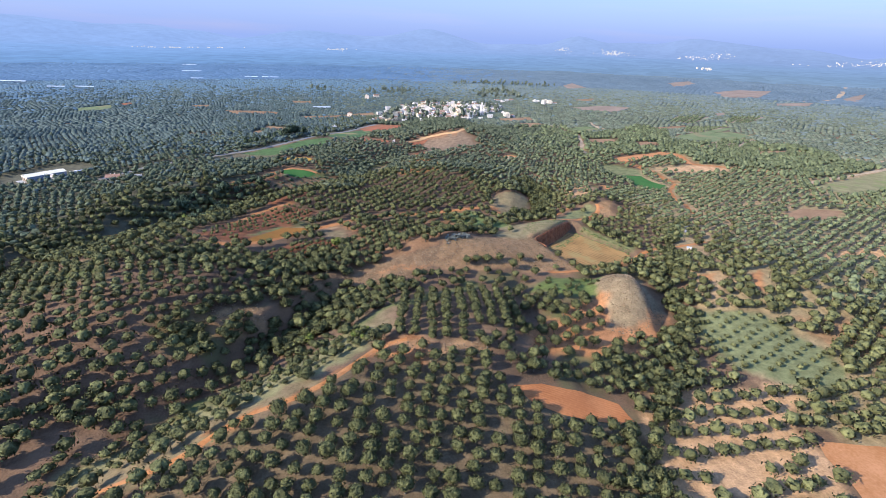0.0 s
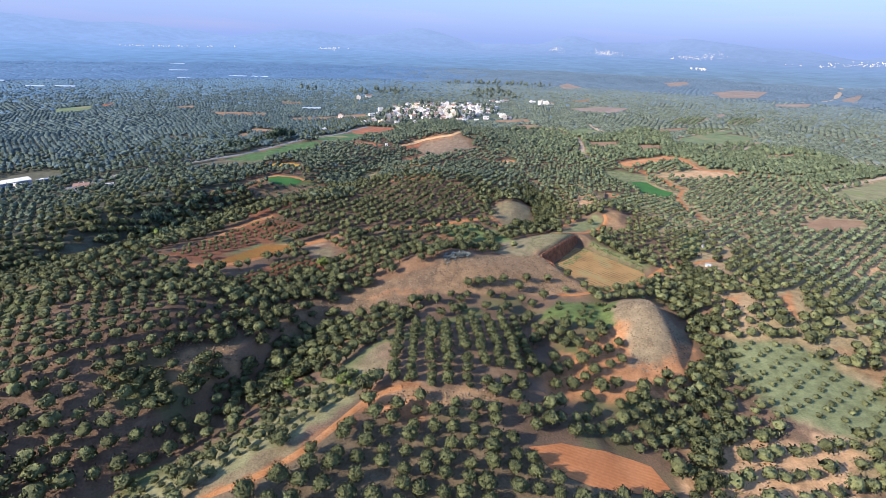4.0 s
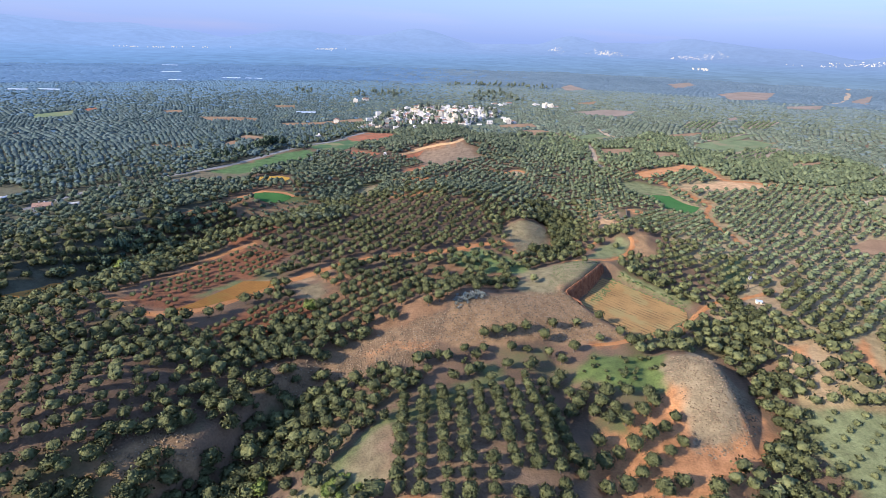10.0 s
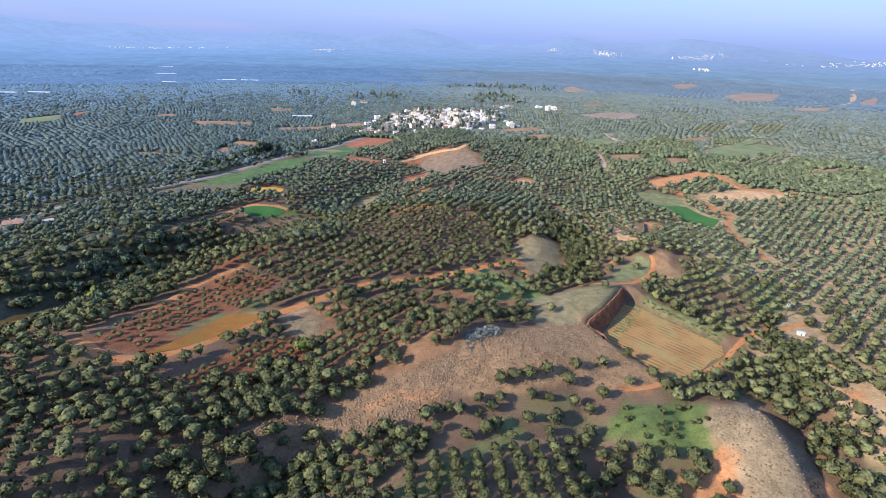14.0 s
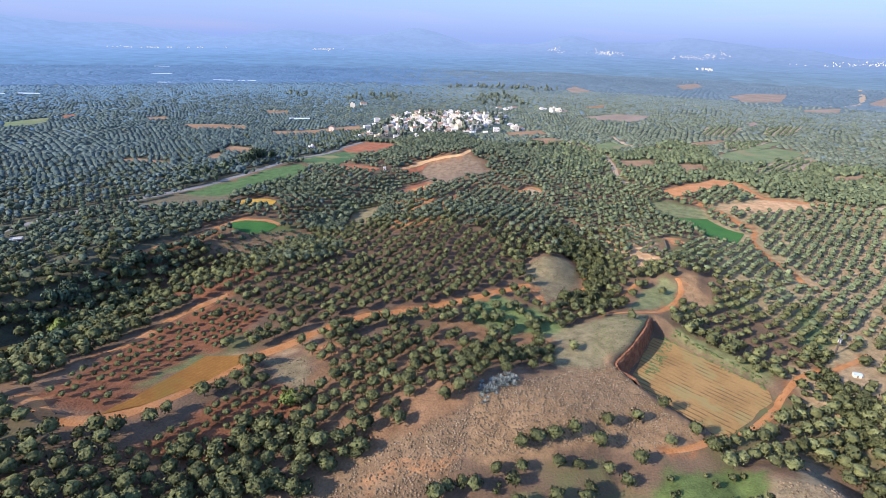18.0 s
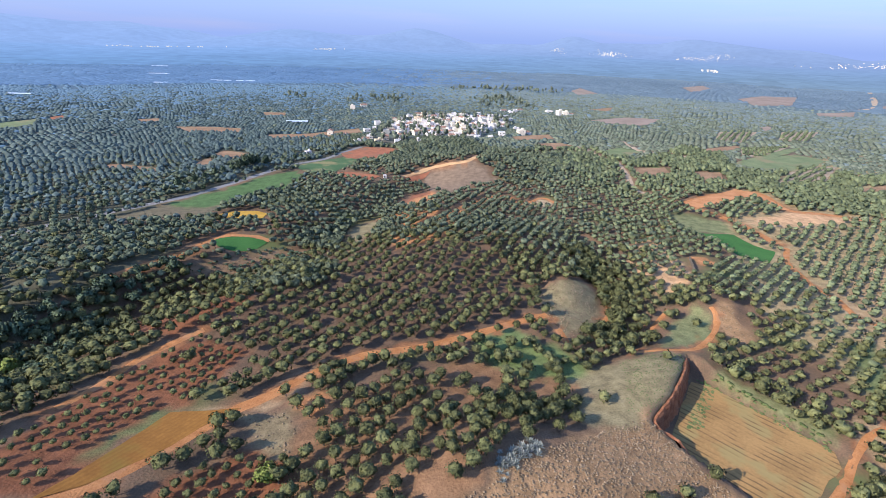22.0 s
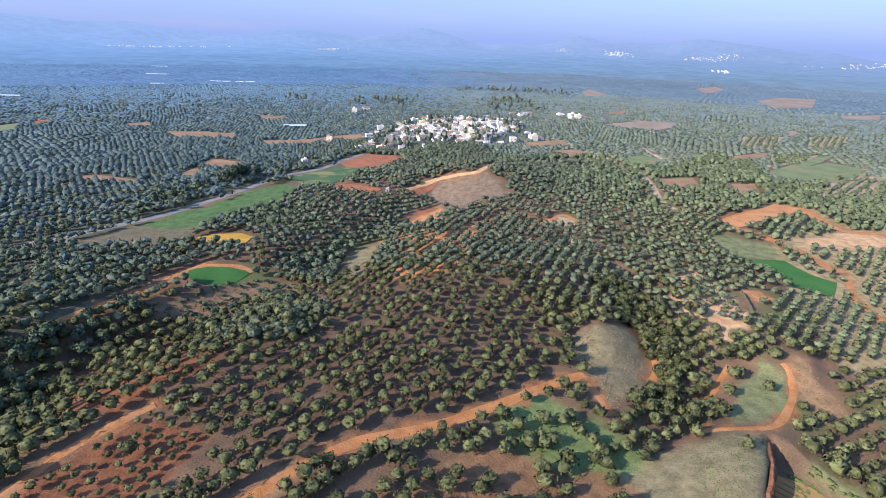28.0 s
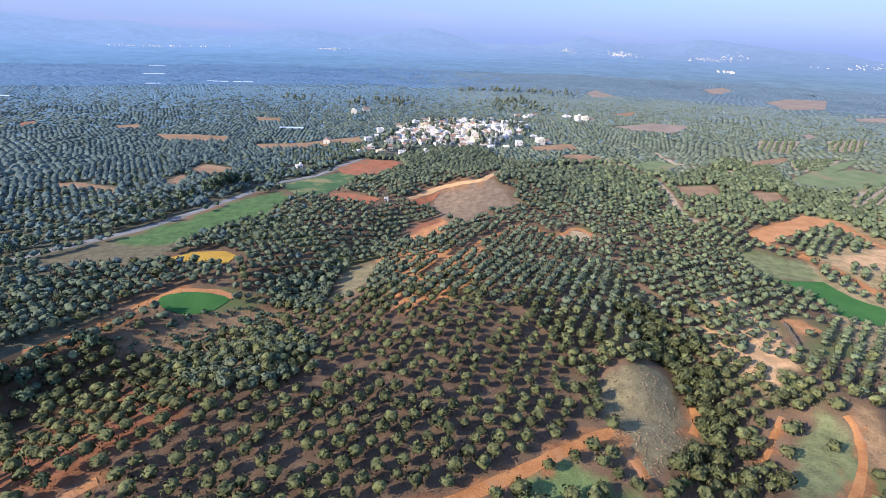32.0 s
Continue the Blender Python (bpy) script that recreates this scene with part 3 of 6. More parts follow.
soil(SHADED_SOIL, [(-129, 208.2), (-96.3, 200.9), (-54.1, 195.9), (-34.3, 184.6), (-43.6, 170.7), (-60.8, 153.8), (-87.1, 147.2)])
soil(RUSSET, [(-33.4, 232.3), (-1.2, 258.6), (43.3, 280.5), (57.3, 254.5), (23.3, 223.8), (10.8, 208), (-19.6, 199.5)])
soil(ORANGE, [(-6.1, 395), (26, 417.6), (44.3, 427.2), (27.3, 367), (-1, 351.8)])
soil(TAN, [(134.1, 240.1), (149.1, 225.2), (151.2, 189), (131.4, 168.3), (131.1, 190.9), (123, 210.8)])
soil(PALE, [(202.6, 232.9), (238.9, 244.8), (286.9, 240.2), (262.3, 216.1), (218.4, 220.4)])
soil(SCRUB, [(154.8, 158.6), (174.8, 159.7), (192.9, 147.9), (169.9, 125), (158.3, 135.1), (154.6, 149.3)])
soil(PALE, [(132.4, 381.2), (149.3, 387), (143.1, 348.1), (139, 329.3), (113.9, 316.9), (112.4, 343.6)])
soil(ORANGE, [(158.8, 194.7), (169, 198.5), (161, 180.7), (153.4, 176)], True)
soil(ORANGE, [(138.7, 196.2), (145, 196.9), (142.6, 190.2), (137.5, 189.5)], True)
soil(ORANGE, [(152.8, 357.7), (163, 356.5), (164.4, 351), (150.4, 347.1)], True)
soil(STRAW, [(-84.3, 90.3), (-67.5, 105.3), (-43.1, 123.3), (-27.2, 138.1), (-13.5, 151), (-3.5, 145.4), (-11.9, 130), (-23.3, 116.4), (-45.1, 105.6), (-75.5, 88)])
soil(FLANK, [(-76.6, 89.9), (-64.6, 99.8), (-45.1, 105.6), (-34.3, 109.6), (-23.3, 116.4), (-16.8, 113.8), (-27.5, 106), (-40.4, 100.2), (-52.7, 89.7), (-64.9, 83.9)])
soil(DULL, [(-52.4, 88.9), (-11, 119.8), (26.1, 124), (31.7, 112.2), (65.7, 101.8), (59, 77.9), (-54.2, 79.2)])
soil(ORANGE, [(85.1, 183), (83, 164.3), (76.4, 148.2), (94.2, 153.5), (108.4, 161.7), (99.8, 149.2), (74.3, 138.3), (65.8, 154.5)])
soil(PINK, [(-1.5, 170.9), (17.6, 178.6), (46.8, 184.6), (35.2, 134.7), (8.7, 133.4), (-1.3, 138.8)])
soil(ORANGE, [(68.6, 167.9), (80.2, 171.1), (75.8, 147.2), (97.8, 156.5), (97.9, 149), (64.1, 136.1), (45, 135.3), (38.6, 145.6)])
soil(PALE, [(79.1, 122.3), (126.6, 121.5), (113.4, 95.7), (108.1, 78.8), (63.1, 80.5), (67.5, 102)])
soil(YOUNG, YOUNG_PLOT)
soil(ORANGE, [(-9, 129.2), (-1, 136.2), (7.3, 134.5), (16.8, 128.1), (10, 123.5), (0.6, 124)])
soil(SCRUB, [(-69.3, 149.3), (-51.7, 157.7), (-45.9, 155.7), (-56.9, 142.6)], True)
soil(GRASS, [(103, 259), (109, 262), (126, 236), (121.5, 230)])
soil(PASTURE, [(26.9, 281.9), (38.6, 289.3), (49.7, 285.9), (60.2, 274.1), (53.5, 262.4), (42, 262.9), (27.3, 268.5)])
soil(LUSH, [(57.9, 190.8), (66.2, 196.1), (88.9, 194.1), (84.9, 183.4), (76.8, 174.1), (63.1, 177.7), (53.4, 182.5)], True)
soil(DRY, [(63.3, 321.7), (77.1, 325.8), (88, 327.8), (85, 309.6), (80.8, 297.4), (62, 284.4), (55.3, 296.4)], True)
soil(DRY, [(-26.1, 371.1), (-24.5, 404.4), (-11.3, 416.9), (-10.7, 404.1), (-17.9, 378.7)], True)
soil(DRY, [(54.7, 259.6), (73.5, 267.6), (99.2, 270.8), (96.7, 263.7), (79.9, 245.9), (68.3, 237), (54.5, 231.6), (49, 237), (55.9, 248)], True)
soil(SCRUB, [(-1.2, 133.3), (11.3, 131.4), (28.8, 133), (28.3, 130.3), (21.6, 125.2), (13.5, 125.4), (2.9, 129.3)])
soil(FLANK, [(-14.3, 147.3), (-8.1, 158.2), (-2.1, 159.9), (-1.6, 147), (-5.5, 142.2)], True)
soil(SWARD, [(-17.7, 148.3), (-9.7, 157.6), (0.3, 167.1), (15.5, 177.6), (31.3, 190.2), (32.5, 185), (14.7, 168.2), (0.3, 159.4), (-7.9, 154.7), (-13.3, 143.7)])
soil(GRASS, [(110.8, 296.4), (124.8, 303.1), (125.7, 294.8), (117.3, 284.4), (103.9, 275.3), (92.5, 277.3)], True)
soil(SCRUB, [(131.5, 304.5), (137.5, 301.7), (134.7, 283.5), (124.7, 275.9), (122.8, 284.2), (128.4, 295.9)], True)
soil(SCRUB, [(9.3, 201), (20.6, 215.7), (36.8, 225.7), (50.7, 232.7), (70, 238), (77, 223.1), (85.9, 207.7), (68.8, 204.1), (49.1, 205.2), (27.8, 200.3)], True)
soil(ROCK, [(-47.4, 175.5), (-37.2, 185.7), (-23.2, 191.5), (-20.3, 199.1), (-5.1, 205.2), (17.3, 213.5), (16.1, 198.3), (1.1, 189.4), (-21.1, 184), (-36.8, 173.6)], True)
soil(ORANGE, [(-9, 196.7), (0.4, 197.6), (9.4, 199.3), (15.9, 200.1), (14.9, 198.6), (6.5, 197.2), (1, 196.5), (-6.3, 195.1)], True)
soil(VERGE_GREEN, [(173.5, 279.2), (178.7, 279.2), (169.7, 261.8), (160.8, 248.6), (150.4, 243.8), (153.1, 254.7), (161.8, 270.4)])
soil(HEATH, [(35.5, 532), (62.4, 532.9), (72.7, 524.4), (80.3, 500.3), (55.9, 489.5), (39.2, 466.5), (27.7, 482.6), (20.7, 506.2), (29.2, 524.6)], True)
soil(SLIDE, [(14.9, 478.4), (27.5, 481.1), (27.8, 466.1), (19, 453.6), (7.9, 440.4), (2.9, 449.4)], True)
soil(ORANGE, [(-9, 418.7), (2, 432.4), (31.3, 426.4), (32, 420.4), (9.9, 388.7), (3.3, 388.6)])
soil(CHALK, [(85.8, 445.3), (97, 456), (105, 463.2), (110.1, 447.2), (101.6, 440.9), (90.9, 441.4)], True)
soil(DULLER, [(-152.3, 404.1), (-133.8, 428.4), (-119.5, 418.3), (-99.7, 428.9), (-105.5, 402.5), (-140.8, 397.4)], True)
soil(ORANGE, [(3.8, 452.8), (26.6, 479.3), (29.3, 464.9), (14.6, 439.5)], True)
soil(REDDISH, [(-110.9, 293), (-83.8, 280.3), (-66, 285.1), (-59.1, 298.2), (-50.7, 311.5), (-77.5, 332.7), (-95.6, 314.4), (-107.2, 302)])
soil(SWARD, [(-75, 226), (-70.3, 235), (-63.6, 243.4), (-60, 247), (-57.6, 245), (-63.4, 238.6), (-68.3, 231.2), (-72, 226)], True)
soil(FLANK, [(-41.1, 239.5), (-39, 243.2), (-30.9, 244.6), (-26.5, 236.8), (-26.9, 229.8), (-32, 229.9)], True)
soil(TAN, [(-55.6, 246), (-43.9, 247.6), (-37.1, 251), (-30.8, 259.2), (-23.5, 267.6), (-21.5, 265.6), (-28, 257), (-35, 247), (-43.3, 244.8)])
soil(ORANGE, [(-31.4, 246.9), (-25.5, 252.5), (-18.2, 251.2), (-18.5, 245), (-25.8, 242.8)])
soil(PASTURE, [(35.8, 289.3), (48.8, 285.2), (53.1, 276.7), (50, 271), (64.3, 270.9), (62.8, 261.6), (50.9, 259.1), (41.4, 263.4), (38.3, 270.7), (32.6, 280.6)])
soil(MOUND, [(81.5, 178.8), (88.9, 188.6), (92.8, 186.5), (108.6, 199.1), (110.8, 187.6), (109.3, 171.9), (106.9, 165.3), (94, 155.2), (80.2, 149.7), (76.1, 152.3), (82.3, 163.1), (83, 172.2)], True)
soil(ORANGE, [(74.8, 152), (87, 155), (94.2, 157.5), (103, 166.5), (107.5, 172), (110.5, 168), (101, 157), (91.3, 151), (80.7, 146), (73, 146)], True)
soil(PALE, [(228, 418.2), (277.1, 433.9), (311.9, 415.7), (266.8, 407.2), (224.5, 411)], True)
soil(GRASS, [(178.9, 424.9), (193.4, 427.3), (209.8, 413.2), (203.2, 395.3), (180.3, 395.5), (181.8, 378.9), (173.8, 404.2)], True)
soil(MEADOW, [(-133.8, 428.4), (-106.3, 468.3), (-94.4, 499.2), (-76.4, 520.9), (-65.2, 500.8), (-72.8, 465.6), (-93.5, 442.4), (-99.7, 428.9), (-119.5, 418.3)], True)
soil(REDDISH, [(-64, 203), (-55, 219), (-37, 232), (-27, 228), (-31, 216), (-36, 208), (-48, 199)])
field("freshly tilled red-orange field", M_redfield, [(32.6, 114.1), (41.8, 115.8), (55.6, 114.8), (64.1, 111.6), (66.4, 102.5), (54.6, 102.9), (45.2, 104.1), (36.4, 107.7)])
field("bare orange soil field", M_orange, [(115.5, 97.3), (138.1, 93.5), (112.1, 68.3), (111.1, 75.7), (112.9, 84.1), (113.2, 91.6)])
field("yellowish stubble field below the clay bank", M_cut, [(76, 236), (80.5, 227), (91.5, 209), (117, 223), (120, 229), (102, 257), (97, 260.5), (88, 250.5)])
field("bright green crop field", M_green, [(179.4, 394.3), (202.2, 394.1), (204.8, 379.4), (213.1, 371.6), (197.7, 356.2), (185.7, 364.4), (181.8, 378.9)])
field("yellow autumn vineyard strip", M_yellow, [(-102.8, 405.3), (-93.9, 413.4), (-79.4, 415.1), (-71.9, 409.7), (-73.3, 400.8), (-82.8, 400.3)])
field("red soil rim of the small green field", M_orange, [(-83.6, 378.2), (-70, 379.5), (-60.7, 377), (-65.7, 375), (-71.8, 376.6), (-82.8, 375.7)])
field("small bright green crop field", M_green, [(-88.9, 368.4), (-88.9, 371.7), (-86.7, 373.5), (-82.3, 375.3), (-77, 376.6), (-71.4, 376), (-67.8, 376.3), (-65.4, 375.1), (-66, 372.1), (-68.9, 368.3), (-73.5, 365.2), (-78.2, 363.1), (-82.5, 363.6), (-85.7, 364.7)])
field("green meadow below the road", M_greendim, [(-79.8, 536.7), (-43.2, 582.6), (-27.5, 563.3), (-48.2, 512.1), (-63.9, 506.7)])
field("red ploughed field before the village", M_red, [(-49.2, 596.9), (-28.7, 631), (-2.1, 628.1), (5.9, 606.4), (-20.5, 565.2), (-42.6, 576.4)])
field("red ploughed strip", M_red, [(-49.3, 511.3), (-35, 517.7), (-10.4, 504.2), (-16.8, 490.9), (-31.2, 494.7), (-44.1, 504.2)])
field("red ploughed strip below the hill", M_red, [(4.6, 506.9), (29.2, 525.1), (24.9, 516.4), (15.2, 504.6)])
field("brown ploughed strip in the olive plain", M_brown, [(-234.1, 534.1), (-216.5, 542.6), (-178.7, 523.7), (-176.9, 510.9), (-201.6, 520.6)])
field("tan ploughed field in the olive plain", M_brown, [(-157.5, 585.8), (-156.6, 606.7), (-129.1, 592.8), (-128.4, 564.7), (-145, 566.8)])
field("brown field in the olive plain", M_brown, [(-247, 732.4), (-207.8, 735.4), (-169.8, 726.1), (-169.8, 699.3), (-215.8, 696.5)])
field("brown field beside the village", M_brown, [(-135.7, 690.4), (-93.2, 700), (-40.9, 737.5), (-36.1, 710.4), (-90.5, 668.6), (-128.7, 663.4)])
field("orange earth border of the square grove", M_orange, [(201.7, 448.8), (264.7, 485.3), (276.2, 474.8), (271.4, 436.5), (264.6, 435.1), (265.2, 466.6), (205.7, 438.6)])
field("pale green meadow among groves", M_palemeadow, [(317.3, 571.6), (422.5, 617.4), (431.6, 586.7), (367.9, 539.2), (330.7, 552.9)])
field("dry brown hillside clearing", M_brownhaze, [(757.8, 1198.5), (876.5, 1281), (955, 1266.2), (798.1, 1088), (708.4, 1077)])
field("ochre soil strip among groves", M_brown, [(368.4, 485.1), (417.9, 499.2), (397.5, 484.5), (364.3, 472.7)])
field("brown field at the village edge", M_brown, [(134.6, 698.9), (183.6, 718), (183.2, 690.6), (134.2, 673.3)])
field("reddish field at the village edge", M_brown, [(148.5, 657), (182.9, 665.4), (196.2, 640.6), (161.3, 630)])
field("tan field east of the village", M_brownhaze, [(283, 841.1), (353.8, 876.3), (402.6, 862.7), (345, 796.5), (295.8, 814.4)])
field("brown field east of the village", M_brown, [(323.9, 959), (383.8, 996.2), (355, 941.7)])
field("russet autumn vineyard", M_vine, [(-155.1, 247.4), (-144.1, 261.7), (-135.1, 271.4), (-132.5, 261.9), (-141.9, 243.9)])
field("brown fallow strip among groves", M_brown, [(250.9, 290.3), (274.1, 302.1), (298, 296.1), (280.6, 280.8), (247.6, 278.5)])
field("pale olive-tan fallow field", M_grassdry, [(325.2, 354.5), (477.5, 427.9), (400.6, 352.1), (334.9, 332.9)])
field("tan fallow field among groves", M_brown, [(332, 639.6), (384.1, 660.6), (387.3, 650.7), (324.4, 615)])
field("greenish strip between groves", M_palemeadow, [(327.4, 577), (431, 642.6), (466, 657.4), (426.3, 626.6), (341.2, 572.3)])
field("brown fallow field beside the farm track", M_brown, [(211.4, 549.9), (244.8, 555.7), (235.8, 526.8), (204.7, 522.3)])
field("tan clearing among groves", M_brown, [(262.1, 537.5), (286.1, 537.2), (274.3, 514), (251.6, 509.1)])
field("reddish ploughed strip on the far plain", M_brownhaze, [(754.9, 978.9), (850.5, 995.3), (790.9, 936.4), (728.8, 939.8)])
field("pale fallow field on the far plain", M_brownhaze, [(977.2, 1071.6), (1192.9, 1236.5), (977.9, 1027.2)])
field("brown field with rows on the far plain", M_brownhaze, [(767.3, 1445.3), (888.4, 1549.1), (849.9, 1439.4), (732.6, 1335.1)])
field("tan mound clearing on the far plain", M_brownhaze, [(412.9, 1301.1), (464.4, 1383.6), (459, 1245.5), (395.6, 1208.5)])
field("pale bare patch on the far plain", M_brownhaze, [(510.6, 794.3), (538.2, 811.6), (531.6, 790.6), (502.8, 769.1)])
field("tan soil of a young grove", M_brown, [(-160.4, 543.5), (-157, 571.7), (-147.8, 552.6), (-145.4, 526.4)])
field("reddish field on the west plain", M_red, [(-411, 785.9), (-404.9, 800.9), (-392, 782.3), (-395.8, 763.8)])
field("brown field on the west plain", M_brown, [(-308.3, 778.5), (-288.5, 789.2), (-278.6, 767.5), (-297.2, 761.7)])
field("brown field west of the village", M_brown, [(-179.2, 860.3), (-148.1, 857.9), (-144.4, 829.7), (-170, 832.7)])
field("light green field on the west plain", M_palemeadow, [(-441.4, 730.8), (-416.8, 771.4), (-396.5, 730.1), (-417.3, 694.7)])
field("green field beside the village", M_palemeadow, [(204.9, 619.7), (239, 641.5), (255.8, 621.4), (214.6, 591.2)])
field("ochre tilled strip along the track", M_ochre_soil, [(-75.8, 215.3), (-71.2, 222.9), (-60.3, 244.3), (-42.9, 246.5), (-45.6, 244.2), (-58.1, 229.6), (-67.8, 219.6)])
BARE.append(CUT)


def clay_bank():
    """The steep raw bank round two sides of the stubble field: runnels and a ragged foot."""
    line = along([(101.5, 271), (96.3, 265.6), (89.6, 255.9), (80, 245.6), (70.4, 236.5), (74.3, 231.4), (78.2, 226.6)], 0.6)
    d = np.gradient(line, axis=0)
    d /= np.hypot(d[:, 0], d[:, 1])[:, None] + 1e-9
    inward = np.stack([-d[:, 1], d[:, 0]], 1)
    rng_ = np.random.default_rng(77)
    share_end = np.clip(np.minimum(np.arange(len(line)), np.arange(len(line))[::-1]) / 9.0, 0, 1)
    top = -1.5 + (height(*(line - inward * 1.8).T) + 1.5) * share_end
    keep = top > -0.9
    rows_ = []
    for off, share, rough in ((-0.5, 0.86, 0.1), (0.3, 0.93, 0.3), (0.75, 0.84, 0.45), (0.95, 0.6, 0.5), (1.2, 0.34, 0.5), (1.7, 0.10, 0.6), (2.5, -0.14, 0.4)):
        wob = np.array([noise.noise((x * 0.55, y * 0.55, off * 0.2)) + 0.6 * noise.noise((x * 1.7, y * 1.7, off * 0.5)) for x, y in line]) * rough
        q = line + inward * (off + wob)[:, None]
        rows_.append(np.column_stack([q, -1.5 + (top + 1.5) * share + rng_.uniform(-0.08, 0.08, len(line)) * (share < 0.98) + 0.06]))
    v = np.stack(rows_, 1)
    n, m = v.shape[:2]
    i = np.arange(n * m).reshape(n, m)
    f = np.stack([i[:-1, :-1], i[1:, :-1], i[1:, 1:], i[:-1, 1:]], -1)[keep[:-1]].reshape(-1, 4)
    tagged(new("clay_bank", link_mesh("clay_bank", v.reshape(-1, 3), f, M_clay)), "raw reddish clay bank above the stubble field", "bank", kind="structure")


clay_bank()
lay_soil()


# ---- trees ----
def lumps(rng, count):
    """Directions and reach of the boughs that make a crown lumpy."""
    d = rng.normal(size=(count, 3))
    d[:, 2] = np.abs(d[:, 2]) * 0.9 - 0.15
    d /= np.linalg.norm(d, axis=1)[:, None]
    return d, rng.uniform(0.75, 1.15, count)


def reach_of(d, boughs, depth):
    """How far the crown reaches in the directions d: hollows between the boughs."""
    way, long = boughs
    near = (np.clip(d @ way.T, 0, 1) ** 7) * long[None]
    return (1 - depth) + depth * np.clip(near.max(1), 0, 1.1)


def unit(v):
    return v / (np.linalg.norm(v, axis=1)[:, None] + 1e-9)


def crown_shape(seed, lobes, leaves, leaf, radius, tall, sides=9, rings=6, depth=0.50):
    """A tree crown: lumpy leaf mass on a few boughs, with leaf sprays that break its outline. Points, quads, normals."""
    rng = np.random.default_rng(seed)
    boughs = lumps(rng, lobes + 5)
    half = np.array([radius, radius, tall * 0.44])
    mid = np.array([0, 0, tall * 0.485])
    el = np.radians(np.linspace(-62, 78, rings))
    ring = np.concatenate([np.column_stack([np.cos(e) * np.cos(q), np.cos(e) * np.sin(q), np.full(sides, np.sin(e))])
                           for k, e in enumerate(el) for q in [(np.arange(sides) + 0.5 * (k % 2)) * 6.2832 / sides + rng.uniform(-0.12, 0.12, sides)]])
    ring = unit(ring)
    core = mid + ring * half * (reach_of(ring, boughs, depth) * rng.uniform(0.86, 0.98, len(ring)))[:, None]
    f = [(k * sides + j, k * sides + (j + 1) % sides, (k + 1) * sides + (j + 1) % sides, (k + 1) * sides + j) for k in range(rings - 1) for j in range(sides)]
    top = (rings - 1) * sides
    f += [(top, top + j, top + j + 1, top + j + 2) for j in range(1, sides - 2, 2)]
    v, n = core, unit(ring / half * radius + rng.normal(size=ring.shape) * 0.42)
    if leaves:
        d = rng.normal(size=(leaves, 3))
        d[:, 2] = d[:, 2] * 0.85 + 0.22
        d = unit(d)
        p = mid + d * half * (reach_of(d, boughs, depth) * rng.uniform(0.90, 1.20, leaves))[:, None]
        face = unit(d + rng.normal(size=d.shape) * 0.55)
        t = unit(np.cross(face, rng.normal(size=d.shape)))
        w = np.cross(face, t)
        la, lb = (leaf * rng.uniform(0.6, 1.25, (leaves, 1)), leaf * rng.uniform(0.4, 0.8, (leaves, 1)))
        quad = np.stack([p - t * la, p - w * lb, p + t * la, p + w * lb], 1).reshape(-1, 3)
        shade = unit(d / half * radius + rng.normal(size=d.shape) * 0.75)
        f = np.concatenate([np.array(f), np.arange(leaves * 4).reshape(-1, 4) + len(v)])
        v, n = np.concatenate([v, quad]), np.concatenate([n, np.repeat(shade, 4, 0)])
    return np.asarray(v), np.asarray(f), n


def clump_shape(seed, sides, rings, radius, tall, up=0.0):
    """A cushion or a far crown: an uneven heap of few faces."""
    rng = np.random.default_rng(seed)
    v, f, n = [], [], []
    for k in range(rings):
        h = k / (rings - 1)
        w = (0.62, 1.0, 0.84, 0.40)[round(h * 3)] if rings > 2 else (0.95, 0.50)[k]
        for j in range(sides):
            a = 6.283 * (j + 0.5 * k) / sides
            r = radius * w * rng.uniform(0.80, 1.18)
            v.append((r * math.cos(a), r * math.sin(a), tall * (0.12 + 0.80 * h) * rng.uniform(0.85, 1.12)))
            n.append((math.cos(a) * w, math.sin(a) * w, 1.5 * h - 0.25 + up + rng.uniform(-0.2, 0.2)))
    for k in range(rings - 1):
        for j in range(sides):
            f.append((k * sides + j, k * sides + (j + 1) % sides, (k + 1) * sides + (j + 1) % sides, (k + 1) * sides + j))
    top = (rings - 1) * sides
    for j in range(1, sides - 2, 2):
        f.append((top, top + j, top + j + 1, top + j + 2))
    return np.array(v), np.array(f), unit(np.array(n))


def row_shape(seed, long, wide, tall, crowns=(0.25, 1.0, 0.5, 1.0, 0.25)):
    """A stretch of a far planted row: crowns that touch, with dips between and uneven sides."""
    rng = np.random.default_rng(seed)
    v, f = [], []
    n = len(crowns)
    for k, u in enumerate(crowns):
        x = long * (k / (n - 1) - 0.5) + rng.uniform(-0.3, 0.3)
        w = wide * 0.5 * (0.3 + 0.7 * u)
        v += [(x, -w * rng.uniform(0.85, 1.2), 0.2), (x, rng.uniform(-0.4, 0.4), tall * (0.22 + 0.78 * u) * rng.uniform(0.88, 1.12)), (x, w * rng.uniform(0.85, 1.2), 0.2)]
    for k in range(n - 1):
        for j in range(2):
            f.append((k * 3 + j, k * 3 + 3 + j, k * 3 + 4 + j, k * 3 + 1 + j))
    return np.array(v), np.array(f)


